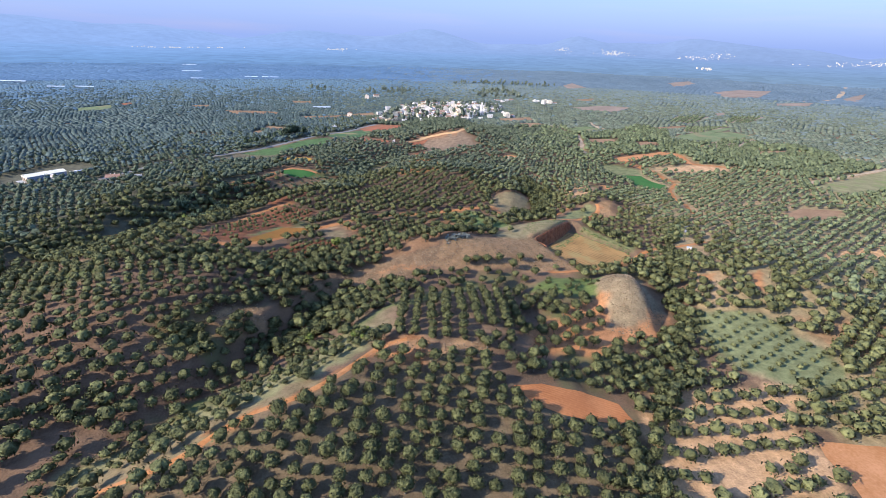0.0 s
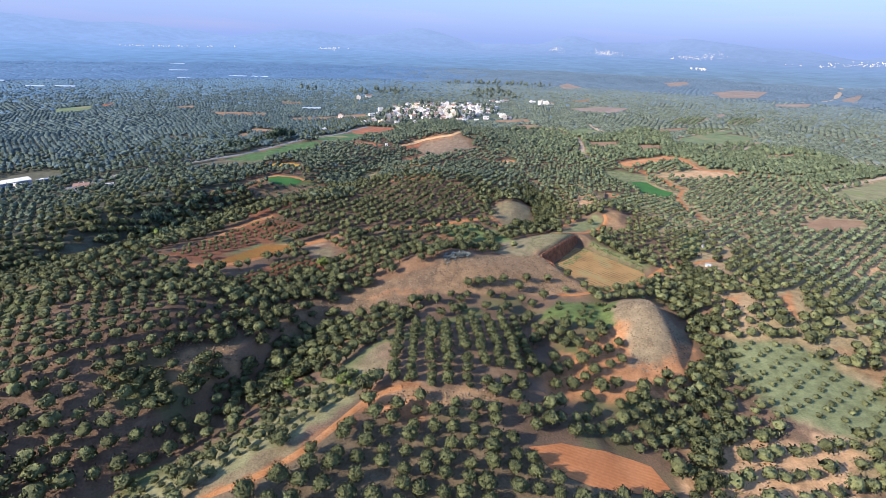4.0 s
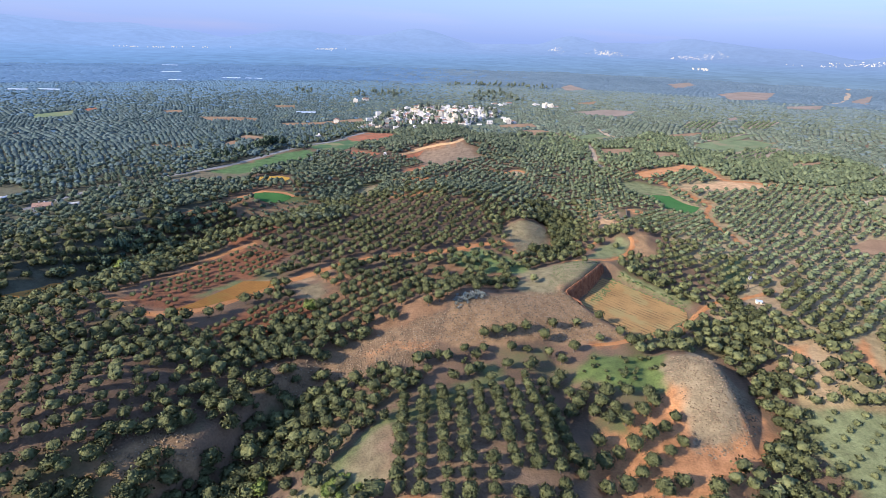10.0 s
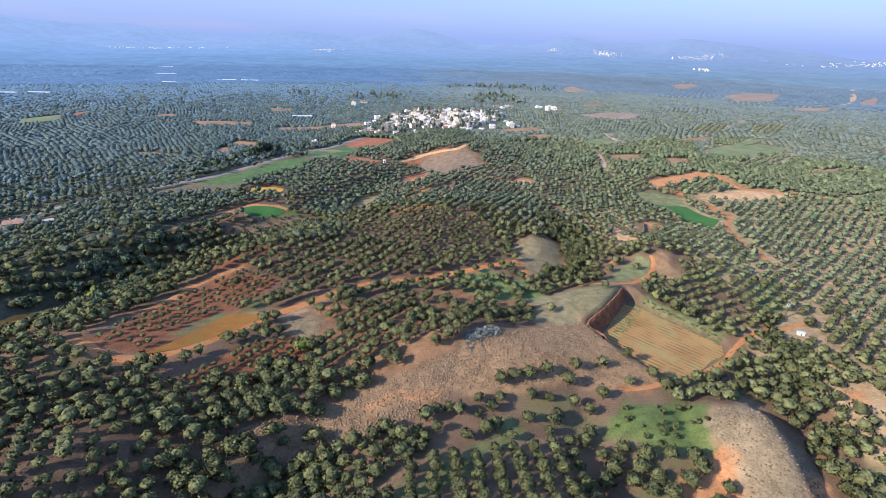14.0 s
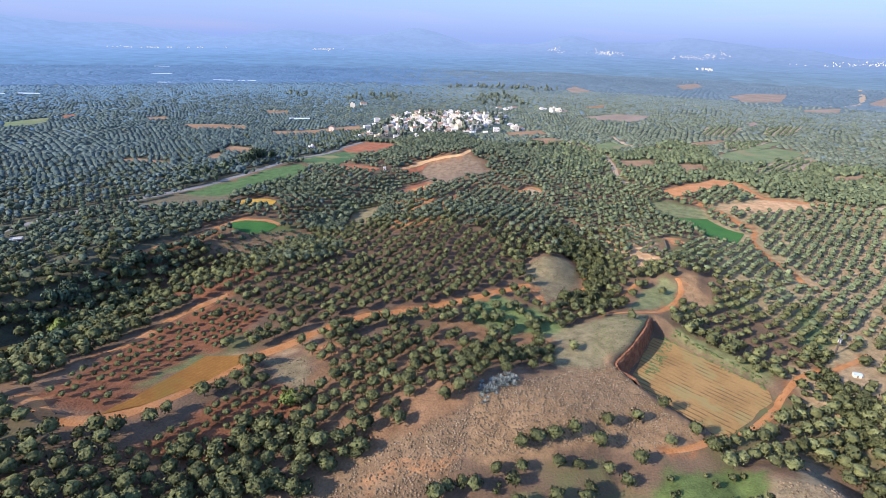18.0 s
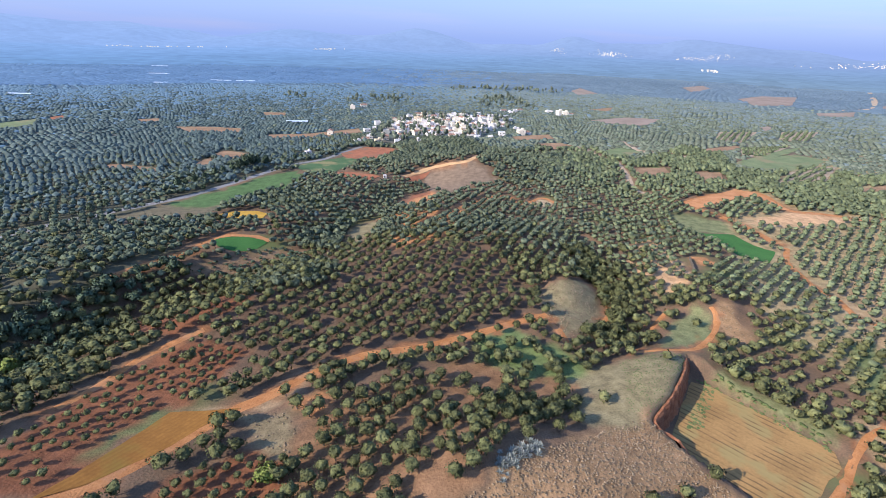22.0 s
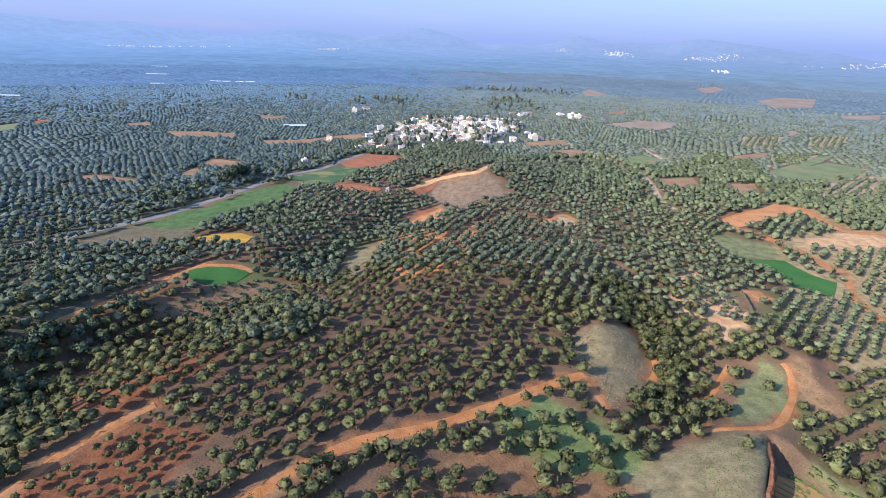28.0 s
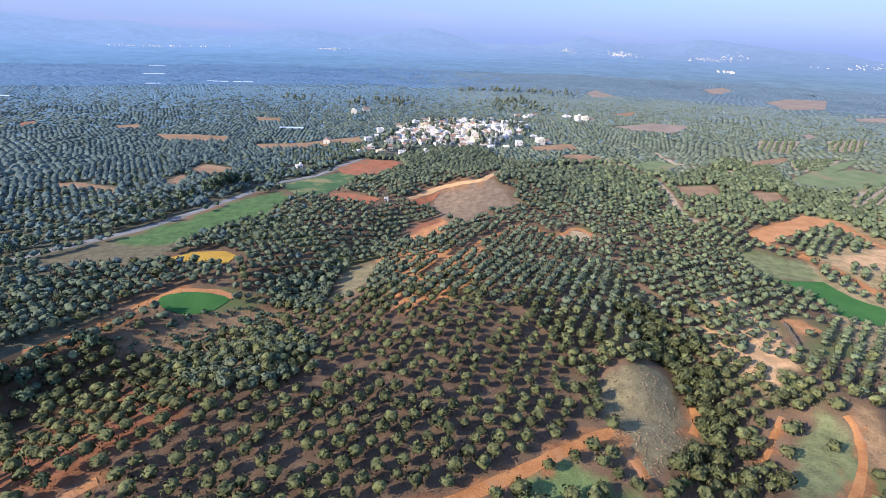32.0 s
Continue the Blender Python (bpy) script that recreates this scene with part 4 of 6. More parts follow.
def trunk_shape(seed, girth, tall, limbs=3):
    """A leaning tapered trunk that forks."""
    rng = np.random.default_rng(seed)
    v, f = [], []

    def limb(a, b, ra, rb, n=5):
        a, b = np.array(a, float), np.array(b, float)
        w = (b - a) / np.linalg.norm(b - a)
        t = np.cross(w, (0.3, 1, 0.2))
        t /= np.linalg.norm(t)
        s = np.cross(w, t)
        i = len(v)
        for c, r in ((a, ra), (a * 0.5 + b * 0.5 + rng.normal(size=3) * ra * 0.25, (ra + rb) * 0.5), (b, rb)):
            for k in range(n):
                q = 6.283 * k / n
                v.append(c + (t * math.cos(q) + s * math.sin(q)) * r)
        for k in range(2):
            for j in range(n):
                f.append((i + k * n + j, i + k * n + (j + 1) % n, i + k * n + n + (j + 1) % n, i + k * n + n + j))

    fork = (rng.uniform(-0.15, 0.15), rng.uniform(-0.15, 0.15), tall * 0.42)
    limb((0, 0, -0.3), fork, girth, girth * 0.7)
    for k in range(limbs):
        a = k * 6.283 / limbs + rng.uniform(-0.4, 0.4)
        limb(fork, (fork[0] + math.cos(a) * tall * 0.32, fork[1] + math.sin(a) * tall * 0.32, tall * rng.uniform(0.75, 0.95)), girth * 0.5, girth * 0.2, 4)
    return np.array(v), np.array(f)


def scatter(name, shapes, places, material, label, category, group="", soft=False):
    """ONE object of very many plants: places are rows of x, y, z, size, turn, height factor."""
    places = np.asarray(places, float)
    vs, fs, ns, base = [], [], [], 0
    for k, (v, f, *own_n) in enumerate(shapes):
        p = places[k::len(shapes)]
        if not len(p):
            continue
        c, s = np.cos(p[:, 4])[:, None], np.sin(p[:, 4])[:, None]
        x = (v[None, :, 0] * c - v[None, :, 1] * s) * p[:, 3:4] + p[:, 0:1]
        y = (v[None, :, 0] * s + v[None, :, 1] * c) * p[:, 3:4] + p[:, 1:2]
        z = v[None, :, 2] * p[:, 3:4] * p[:, 5:6] + p[:, 2:3]
        vs.append(np.stack([x, y, z], -1).reshape(-1, 3))
        if own_n:
            q = own_n[0]
            ns.append(np.stack([q[None, :, 0] * c - q[None, :, 1] * s, q[None, :, 0] * s + q[None, :, 1] * c, np.broadcast_to(q[None, :, 2], x.shape)], -1).reshape(-1, 3))
        fs.append((f[None] + (np.arange(len(p)) * len(v))[:, None, None]).reshape(-1, 4) + base)
        base += len(p) * len(v)
    me = link_mesh(name, np.concatenate(vs), np.concatenate(fs), material, soft, np.concatenate(ns) if ns else None)
    return tagged(new(name, me), label, category, group, "stuff")


def clear_of(x, y, margin=1.5):
    """Which places lie off the tracks and the open fields."""
    ok = np.ones(len(x), bool)
    for line, width in ROADS:
        near = ok & (x > line[:, 0].min() - 12) & (x < line[:, 0].max() + 12) & (y > line[:, 1].min() - 12) & (y < line[:, 1].max() + 12)
        i = np.flatnonzero(near)
        if len(i):
            d = np.hypot(x[i, None] - line[None, :, 0], y[i, None] - line[None, :, 1]).min(1)
            ok[i[d < width / 2 + margin]] = False
    for poly in BARE:
        q = np.array(poly)
        near = ok & (x > q[:, 0].min() - 5) & (x < q[:, 0].max() + 5) & (y > q[:, 1].min() - 5) & (y < q[:, 1].max() + 5)
        i = np.flatnonzero(near)
        if len(i):
            ok[i[inside_by(x[i], y[i], poly) > -1.6]] = False
    return ok


def lattice(cx, cy, reach, turn, a, b, rng, jitter=0.10):
    """Planting rows: places a apart along rows that lie b apart, turned by so many degrees."""
    n, m = int(reach / a) + 1, int(reach / b) + 1
    u, v = np.meshgrid(np.arange(-n, n + 1) * a, np.arange(-m, m + 1) * b)
    u, v = u.ravel() + rng.normal(size=u.size) * a * jitter, v.ravel() + rng.normal(size=u.size) * b * jitter
    c, s = math.cos(radians(turn)), math.sin(radians(turn))
    return cx + u * c - v * s, cy + u * s + v * c


# planted groves: border, row direction, spacing along and between rows, crown size, share standing
GROVES = [
    ([(-64, 203), (-55, 219), (-37, 232), (-27, 228), (-31, 216), (-36, 208), (-48, 199)], 52, 3.1, 4.2, 0.50, 0.97),
    ([(-53.2, 90), (-11.2, 121.3), (2, 129.7), (27, 126), (31.7, 113), (36, 107), (66, 101), (60, 60), (-60, 60)], 78, 4.4, 5.0, 0.83, 0.97),
    ([(-1.5, 171), (18, 180), (47, 186), (47, 140), (35, 133), (9, 132), (-2, 138.9)], 86, 3.9, 5.2, 0.76, 0.97),
    ([(39, 146), (68, 168), (80, 171), (84, 160), (80, 150), (98, 149), (64, 134), (45, 132)], 30, 6.2, 6.8, 0.92, 0.94),
    ([(79, 123), (127, 122), (114, 97), (108, 60), (63, 60), (68, 102)], 6, 4.7, 6.6, 0.90, 0.9),
    ([(30, 125), (45, 131), (64, 133), (98, 148), (108, 138), (86, 123), (68, 112), (55, 118), (41, 119), (33, 117)], 25, 4.5, 5.0, 0.86, 0.95),
    ([(124, 166), (142, 158), (142, 121), (105, 131), (112, 152)], 20, 4.3, 5.5, 0.70, 0.95),
    ([(-65, 285), (-46.3, 272.1), (-53.3, 259.1), (-60, 245), (-72, 224), (-77, 218), (-94, 222), (-92, 234), (-84.8, 257.8)], 58, 3.3, 4.3, 0.46, 0.93),
    ([(-24.9, 410.7), (89.3, 414.3), (113, 359), (90, 345), (54.9, 334.4), (41.1, 358.8), (16.1, 363), (-13.9, 364.5)], 60, 3.5, 5.0, 0.92, 0.98),
    ([(-102.6, 316.8), (-67.8, 328.4), (-23.9, 316.9), (-10.9, 326.8), (2, 314.9), (23.7, 313.2), (50.4, 316.5), (49.5, 298.2), (-13, 266), (-58.5, 263.5), (-80, 279)], 56, 4.8, 5.5, 0.88, 0.98),
    ([(-42.8, 368.3), (-13.9, 364.5), (16.1, 363), (41.1, 358.8), (54.9, 334.4), (50.4, 316.5), (23.7, 314.2), (2, 315.9), (-10.9, 327.4), (-24.7, 323.8), (-26.8, 339.9)], 60, 4.6, 5.6, 0.82, 0.98),
    ([(125, 337), (167, 362), (198, 360), (187, 320), (179, 304), (148, 301), (133, 310)], 40, 4.4, 4.7, 0.76, 0.97),
    ([(107, 271), (131, 293), (153, 299), (187, 300), (150, 285), (140, 240), (131, 229), (119, 233), (114, 237), (111, 248), (102, 258)], 20, 5.2, 5.4, 0.82, 0.92),
    ([(133, 215), (156, 211), (178, 188), (194, 173), (158, 159), (134, 164), (118, 172), (122, 194)], 10, 4.9, 5.4, 1.0, 0.93),
    ([(-70, 216), (-30, 245), (5, 266), (26, 262), (10, 236), (-12, 213), (-40, 204)], 48, 4.7, 5.4, 0.92, 0.92),
    ([(-117, 204.5), (-80, 208), (-40, 200), (-25, 195), (-42, 185), (-55, 178), (-80.8, 183.4), (-98.6, 180.6), (-121, 182.6)], 40, 4.1, 4.5, 0.92, 0.98),
    ([(-175.1, 218.6), (-121, 182.6), (-98.6, 180.6), (-80.8, 183.4), (-55, 178), (-46, 176), (-51, 158), (-54.4, 151.2), (-61.1, 141.5), (-66.5, 136.9), (-95.6, 139.6), (-129, 143.4)], 28, 4.2, 4.9, 0.80, 0.97),
    ([(-129, 143.4), (-95.6, 139.6), (-66.5, 136.9), (-52.7, 139.9), (-42.7, 128), (-53.7, 111.4), (-72.4, 102.1), (-87.1, 87.1), (-150, 82)], 36, 5.0, 5.6, 0.98, 0.96),
    ([(140, 240), (152, 294), (300, 322), (335, 292), (215, 191), (177, 186), (135, 195), (131, 229)], 34, 4.6, 4.9, 0.80, 0.96),
    ([(214, 380), (198, 360), (187, 320), (152, 294), (300, 322), (318, 392), (250, 410)], 40, 4.4, 4.8, 0.80, 0.96),
]
rng = np.random.default_rng(5)
spots = []          # x, y, size
for border, turn, a, b, size, share in GROVES:
    q = np.array(border, float)
    cx, cy = q.mean(0)
    x, y = lattice(cx, cy, np.hypot(*(q - q.mean(0)).T).max() + 10, turn, a, b, rng, 0.05 if size == 0.76 else 0.08)
    keep = (inside_by(x, y, border) > 0) & (rng.random(len(x)) < share)
    x, y = x[keep], y[keep]
    spots.append(np.column_stack([x, y, 1.18 * size * rng.uniform(0.80, 1.15, len(x)), np.zeros(len(x)), np.zeros(len(x))]))

# the rest of the plain: a patchwork of groves, each with its own rows
CELL = 78.0
ci, cj = np.meshgrid(np.arange(-28, 40), np.arange(-1, 26))
seeds = np.stack([(ci + 0.5) * CELL, (cj + 0.5) * CELL], -1) + rng.uniform(-0.36, 0.36, (*ci.shape, 2)) * CELL
plot_kind = rng.random(ci.shape)
for r in range(ci.shape[0]):
    for c in range(ci.shape[1]):
        sx, sy = seeds[r, c]
        if sy < 20 or math.hypot(sx, sy) > 2000 or sx > 1.25 * sy + 110 or sx < -0.95 * sy - 110:
            continue
        far = math.hypot(sx, sy - 100)
        k = plot_kind[r, c]
        wide = 1.0 if far < 560 else 1.12
        a, b = rng.uniform(3.8, 4.4) * wide, rng.uniform(4.5, 5.3) * wide
        if 0.05 < k < 0.20 and sx > 80:
            a, b = a * 1.1, b * 1.2
        turn = rng.uniform(20, 75) if sx < 80 else rng.uniform(0, 60)
        in_rows = far > 580
        if far > 1180:
            a, b = a * 2.4, b * 1.9
        if in_rows and far <= 1180:
            a, b = a * 1.16, b * 1.16
        x, y = lattice(sx, sy, CELL * 1.2, turn, a * (1.9 if far > 1180 else 1.0), b, rng, 0.08)
        d = np.hypot(x - sx, y - sy)
        keep = rng.random(len(x)) < rng.uniform(0.86, 0.98)
        for rr in range(max(0, r - 2), min(ci.shape[0], r + 3)):
            for cc in range(max(0, c - 2), min(ci.shape[1], c + 3)):
                if (rr, cc) != (r, c):
                    keep &= d < np.hypot(x - seeds[rr, cc, 0], y - seeds[rr, cc, 1])
        x, y = x[keep], y[keep]
        for border, *_ in GROVES:
            if far < 520 and len(x):
                out = inside_by(x, y, border) < -2.0
                x, y = x[out], y[out]
        size = rng.uniform(1.04, 1.22)
        spots.append(np.column_stack([x, y, size * rng.uniform(0.82, 1.15, len(x)), np.full(len(x), radians(turn)), np.full(len(x), 1.0 if in_rows else 0.0)]))
spots = np.concatenate(spots)
spots = spots[clear_of(spots[:, 0], spots[:, 1])]
# no two trunks closer than a stride where plots meet
seen, lone = {}, np.ones(len(spots), bool)
for n, (px, py) in enumerate(spots[:, :2]):
    if spots[n, 4] > 0:
        continue
    key = (int(px // 2.8), int(py // 2.8))
    if any((px - qx) ** 2 + (py - qy) ** 2 < 7.5 for i in (-1, 0, 1) for j in (-1, 0, 1) for qx, qy in seen.get((key[0] + i, key[1] + j), ())):
        lone[n] = False
    else:
        seen.setdefault(key, []).append((px, py))
spots = spots[lone]
# young groves on open tan soil
for border, turn in YOUNG_GROVES:
    q = np.array(border, float)
    x, y = lattice(*q.mean(0), np.hypot(*(q - q.mean(0)).T).max() + 5, turn, 4.8, 6.6, rng, 0.08)
    keep = inside_by(x, y, border) > 1.5
    spots = np.concatenate([spots, np.column_stack([x[keep], y[keep], rng.uniform(0.7, 0.95, keep.sum()), np.zeros(keep.sum()), np.zeros(keep.sum())])])
# saplings in a grid on young grass
spots = spots[inside_by(spots[:, 0], spots[:, 1], YOUNG_PLOT) < 1]
x, y = lattice(131, 143, 38, 28, 4.4, 5.0, rng, 0.06)
keep = inside_by(x, y, YOUNG_PLOT) > 1
spots = np.concatenate([spots, np.column_stack([x[keep], y[keep], rng.uniform(0.42, 0.64, keep.sum()), np.zeros(keep.sum()), np.zeros(keep.sum())])])
VILLAGE = [(-33, 661), (-9, 765), (56, 856), (150, 852), (160, 770), (100, 690), (31, 684), (-2, 640)]
spots = spots[inside_by(spots[:, 0], spots[:, 1], VILLAGE) < 0]
spots = spots[inside_by(spots[:, 0], spots[:, 1], [(82, 157), (90, 198), (92.7, 181), (109, 158), (97, 153)]) < 0]
spots = spots[(inside_by(spots[:, 0], spots[:, 1], [(-50, 172), (-15, 165), (-16, 142), (-36, 132), (-50.3, 146.9)]) < 0) | (rng.random(len(spots)) < 0.35)]
STRAW_BAND = [(-92, 92), (-67.5, 109), (-45, 127), (-30, 142), (-13.5, 151), (-3.5, 145.4), (-11.9, 130), (-23.3, 116.4), (-45.1, 105.6), (-78, 84)]
spots = spots[inside_by(spots[:, 0], spots[:, 1], STRAW_BAND) < 0]
open_slope = inside_by(spots[:, 0], spots[:, 1], [(-2, 184), (16, 194), (46, 204), (72, 206), (69, 193), (48, 184), (24, 178), (5, 174)]) > 0
spots = spots[~open_slope | (rng.random(len(spots)) < 0.45)]
# the grassy slope below the hillock carries loose clumps, not rows
loose = inside_by(spots[:, 0], spots[:, 1], [(18, 256), (27, 284), (40, 292), (60, 276), (57, 258), (40, 250)]) > 0
spots[loose, :2] += rng.normal(size=(loose.sum(), 2)) * 1.5
spots = spots[~loose | (rng.random(len(spots)) < 0.66)]
# lone trees on the bare slopes
LONE = [(58.6, 244.6, 0.8), (88, 263.5, 0.75), (57, 211.7, 0.8), (67.5, 214.5, 0.8), (78, 219.5, 0.8), (82, 209, 0.8), (72.6, 206, 0.7), (34.8, 204.8, 0.9), (30, 203, 0.8), (40, 206, 0.9), (46, 208, 0.85), (52, 205, 0.9), (126, 303, 0.9), (116, 291, 0.8), (58, 300, 0.9), (74, 285, 1.0),
        (108, 257, 1.0), (112.5, 251, 0.95), (116.5, 245, 1.05), (120.5, 239, 0.9), (124.5, 233, 1.0), (107, 264, 0.9), (112, 260, 1.0), (117, 254, 0.9), (121, 248, 1.0), (125, 242, 0.95)]
spots = np.concatenate([spots, np.column_stack([np.array(LONE) * (1, 1, 1.3), np.zeros((len(LONE), 2))])])
away = np.hypot(spots[:, 0] * 0.9, np.maximum(0, spots[:, 1] - 200) + np.maximum(0, -spots[:, 1]))
rows = np.column_stack([spots[:, 0], spots[:, 1], height(spots[:, 0], spots[:, 1]), spots[:, 2], np.where(spots[:, 4] > 0, spots[:, 3], rng.uniform(0, 6.283, len(spots))), rng.uniform(0.98, 1.30, len(spots))])

# the trees of the stretch that is passed nearest stand as things of their own
x, y = rows[:, 0], rows[:, 1]
own = ((np.abs(x - 5) < 42) & (y > 78) & (y < 122)) | ((x > -2) & (x < 80) & (y > 132) & (y < 176)) | ((x > 20) & (x < 90) & (y > 200) & (y < 266)) | ((x > 50) & (x < 135) & (y > 280) & (y < 305))
own_i = np.flatnonzero(own)[:300]
own = np.zeros(len(rows), bool)
own[own_i] = True

TREES = []
for k in range(6):
    ob = tagged(new("olive_tree"), "grey-green olive tree standing in reddish soil", "tree", "olive trees")
    for nm, shape, mat in (("trunk", trunk_shape(40 + k, 0.22, 2.6), M_wood), ("crown", crown_shape(50 + k, 9 + k % 4, 330, 0.25, 2.2, 4.0, 11, 8), M_olive)):
        p = new(nm, link_mesh(nm, shape[0], shape[1], mat, normals=shape[2] if len(shape) > 2 else None))
        p.parent = ob
    TREES.append(ob)
for n, r in enumerate(rows[own]):
    m = Matrix.Translation(r[:3]) @ Euler((0, 0, r[4])).to_matrix().to_4x4() @ Matrix.Diagonal((r[3], r[3], r[3] * r[5], 1))
    if n < 6:
        TREES[n].matrix_basis = m
    else:
        o = copy_thing(TREES[n % 6], Matrix())
        o.matrix_basis = m

far_rows, far_away = rows[spots[:, 4] > 0] * (1, 1, 1, 1, 1, 0.8), away[spots[:, 4] > 0]
rest = rows[~own & (spots[:, 4] == 0)]
away = away[~own & (spots[:, 4] == 0)]
away = away + rng.normal(size=len(away)) * np.clip((away - 120) * 0.22, 0, 110)
near_ = rest[away < 62]
scatter("olive_grove", [crown_shape(60 + k, 9, 150, 0.28, 2.2, 4.0) for k in range(8)], near_, M_olive, "grey-green olive trees planted in rows", "olive grove")
scatter("olive_trunks", [trunk_shape(70 + k, 0.22, 2.4, 2) for k in range(2)], near_, M_wood, "grey olive trunks in planted rows", "olive grove")
# eastern trees take the foliage copy with sunlight in its colour
lit_copy = rest[:, 0] > 72 + rng.normal(size=len(rest)) * 18
for pick, leaf, lab in ((~lit_copy, M_olive, "grey-green olive trees planted in rows"), (lit_copy, M_olivelit, "yellowish-green olive trees planted in rows, sunlit tone painted in")):
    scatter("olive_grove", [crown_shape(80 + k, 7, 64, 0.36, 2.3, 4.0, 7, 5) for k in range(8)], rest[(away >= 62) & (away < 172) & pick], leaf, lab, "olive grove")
# the side and distance of a tree choose its painted haze tint
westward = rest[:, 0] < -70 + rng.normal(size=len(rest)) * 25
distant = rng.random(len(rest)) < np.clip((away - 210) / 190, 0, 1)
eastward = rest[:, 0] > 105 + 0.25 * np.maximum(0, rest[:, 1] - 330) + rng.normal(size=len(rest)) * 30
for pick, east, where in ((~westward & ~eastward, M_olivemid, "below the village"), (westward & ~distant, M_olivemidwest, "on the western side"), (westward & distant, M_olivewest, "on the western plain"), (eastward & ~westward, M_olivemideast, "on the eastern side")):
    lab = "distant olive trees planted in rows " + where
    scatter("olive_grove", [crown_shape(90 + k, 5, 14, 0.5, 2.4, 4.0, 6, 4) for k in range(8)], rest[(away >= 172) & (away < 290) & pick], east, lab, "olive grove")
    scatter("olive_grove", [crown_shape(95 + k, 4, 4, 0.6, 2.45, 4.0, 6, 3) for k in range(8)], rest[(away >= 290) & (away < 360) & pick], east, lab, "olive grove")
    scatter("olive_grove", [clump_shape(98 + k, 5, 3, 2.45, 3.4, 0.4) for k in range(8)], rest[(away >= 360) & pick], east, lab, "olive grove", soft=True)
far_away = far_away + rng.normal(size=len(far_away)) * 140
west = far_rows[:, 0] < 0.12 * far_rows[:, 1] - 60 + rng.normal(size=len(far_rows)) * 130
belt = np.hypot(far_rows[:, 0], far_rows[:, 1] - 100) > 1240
# haze-tinted tiers; low crowns and upturned normals soften contrast as haze would
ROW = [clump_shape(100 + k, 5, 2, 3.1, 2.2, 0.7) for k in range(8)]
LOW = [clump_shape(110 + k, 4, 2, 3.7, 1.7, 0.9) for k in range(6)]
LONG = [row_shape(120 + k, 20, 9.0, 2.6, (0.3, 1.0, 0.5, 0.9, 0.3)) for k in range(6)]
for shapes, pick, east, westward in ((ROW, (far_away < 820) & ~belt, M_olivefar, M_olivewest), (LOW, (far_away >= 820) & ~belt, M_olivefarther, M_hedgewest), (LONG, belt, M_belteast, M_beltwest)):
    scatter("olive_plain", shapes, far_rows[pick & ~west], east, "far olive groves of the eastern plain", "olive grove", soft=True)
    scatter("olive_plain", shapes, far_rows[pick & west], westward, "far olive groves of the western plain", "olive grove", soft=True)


# ---- woods, shrubs and single trees ----
def in_strip(points, width, spacing, seed):
    """Uneven places along a winding strip."""
    r = np.random.default_rng(seed)
    line = along(points, 1.0)
    n = int(len(line) * width / spacing ** 2)
    i = r.integers(0, len(line), n)
    d = np.gradient(line, axis=0)
    d /= np.hypot(d[:, 0], d[:, 1])[:, None] + 1e-9
    off = r.normal(size=n) * width * 0.33
    return np.column_stack([line[i, 0] - d[i, 1] * off, line[i, 1] + d[i, 0] * off])


def in_area(poly, spacing, seed):
    r = np.random.default_rng(seed)
    q = np.array(poly, float)
    lo, hi = q.min(0), q.max(0)
    n = int((hi - lo).prod() / spacing ** 2)
    p = lo + r.random((n, 2)) * (hi - lo)
    return p[inside_by(p[:, 0], p[:, 1], poly) > 0]


def planted(p, low, high, seed, squat=(0.8, 1.2), margin=0.5):
    if margin is not None:
        p = p[clear_of(p[:, 0], p[:, 1], margin)]
    r = np.random.default_rng(seed)
    n = len(p)
    return np.column_stack([p, height(p[:, 0], p[:, 1]), r.uniform(low, high, n), r.uniform(0, 6.283, n), r.uniform(*squat, n)])


STREAM = [(56, 70), (65, 96), (76, 113), (92, 136), (113, 168), (129, 204), (150, 246)]
scatter("stream_trees", [crown_shape(120 + k, 8, 200, 0.36, 2.3, 4.2) for k in range(5)], planted(in_strip(STREAM, 14, 3.3, 1), 0.5, 1.05, 2, (0.9, 1.3)), M_olive, "dense olive and scrub trees along the stream bed", "trees")
HOLLOW = [(97, 366.2), (95.2, 340.3), (90.2, 317.7), (85.3, 301.4), (78.8, 282.7)]
scatter("hollow_trees", [crown_shape(130 + k, 8, 200, 0.36, 2.3, 4.4) for k in range(5)], planted(in_strip(HOLLOW, 17, 3.7, 3), 0.8, 1.35, 4, (0.9, 1.35)), M_olive, "tall dense trees in the hollow beside the hillock", "trees")
scatter("ravine_trees", [crown_shape(140 + k, 8, 120, 0.5, 2.3, 4.6) for k in range(5)],
        planted(in_area([(-146.1, 263.1), (-135.1, 293), (-128, 312), (-102.8, 347.8), (-92, 348), (-109.5, 313.6), (-106.7, 251.6)], 4.4, 5), 0.6, 1.2, 6, (0.9, 1.5)), M_dark, "dark evergreen trees filling the ravine", "trees")
scatter("wood_trees", [crown_shape(150 + k, 7, 40, 0.5, 2.3, 4.4, 7, 5) for k in range(6)],
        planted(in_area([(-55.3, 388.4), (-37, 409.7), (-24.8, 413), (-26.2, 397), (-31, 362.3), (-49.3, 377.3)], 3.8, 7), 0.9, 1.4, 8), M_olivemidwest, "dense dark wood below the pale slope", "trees")
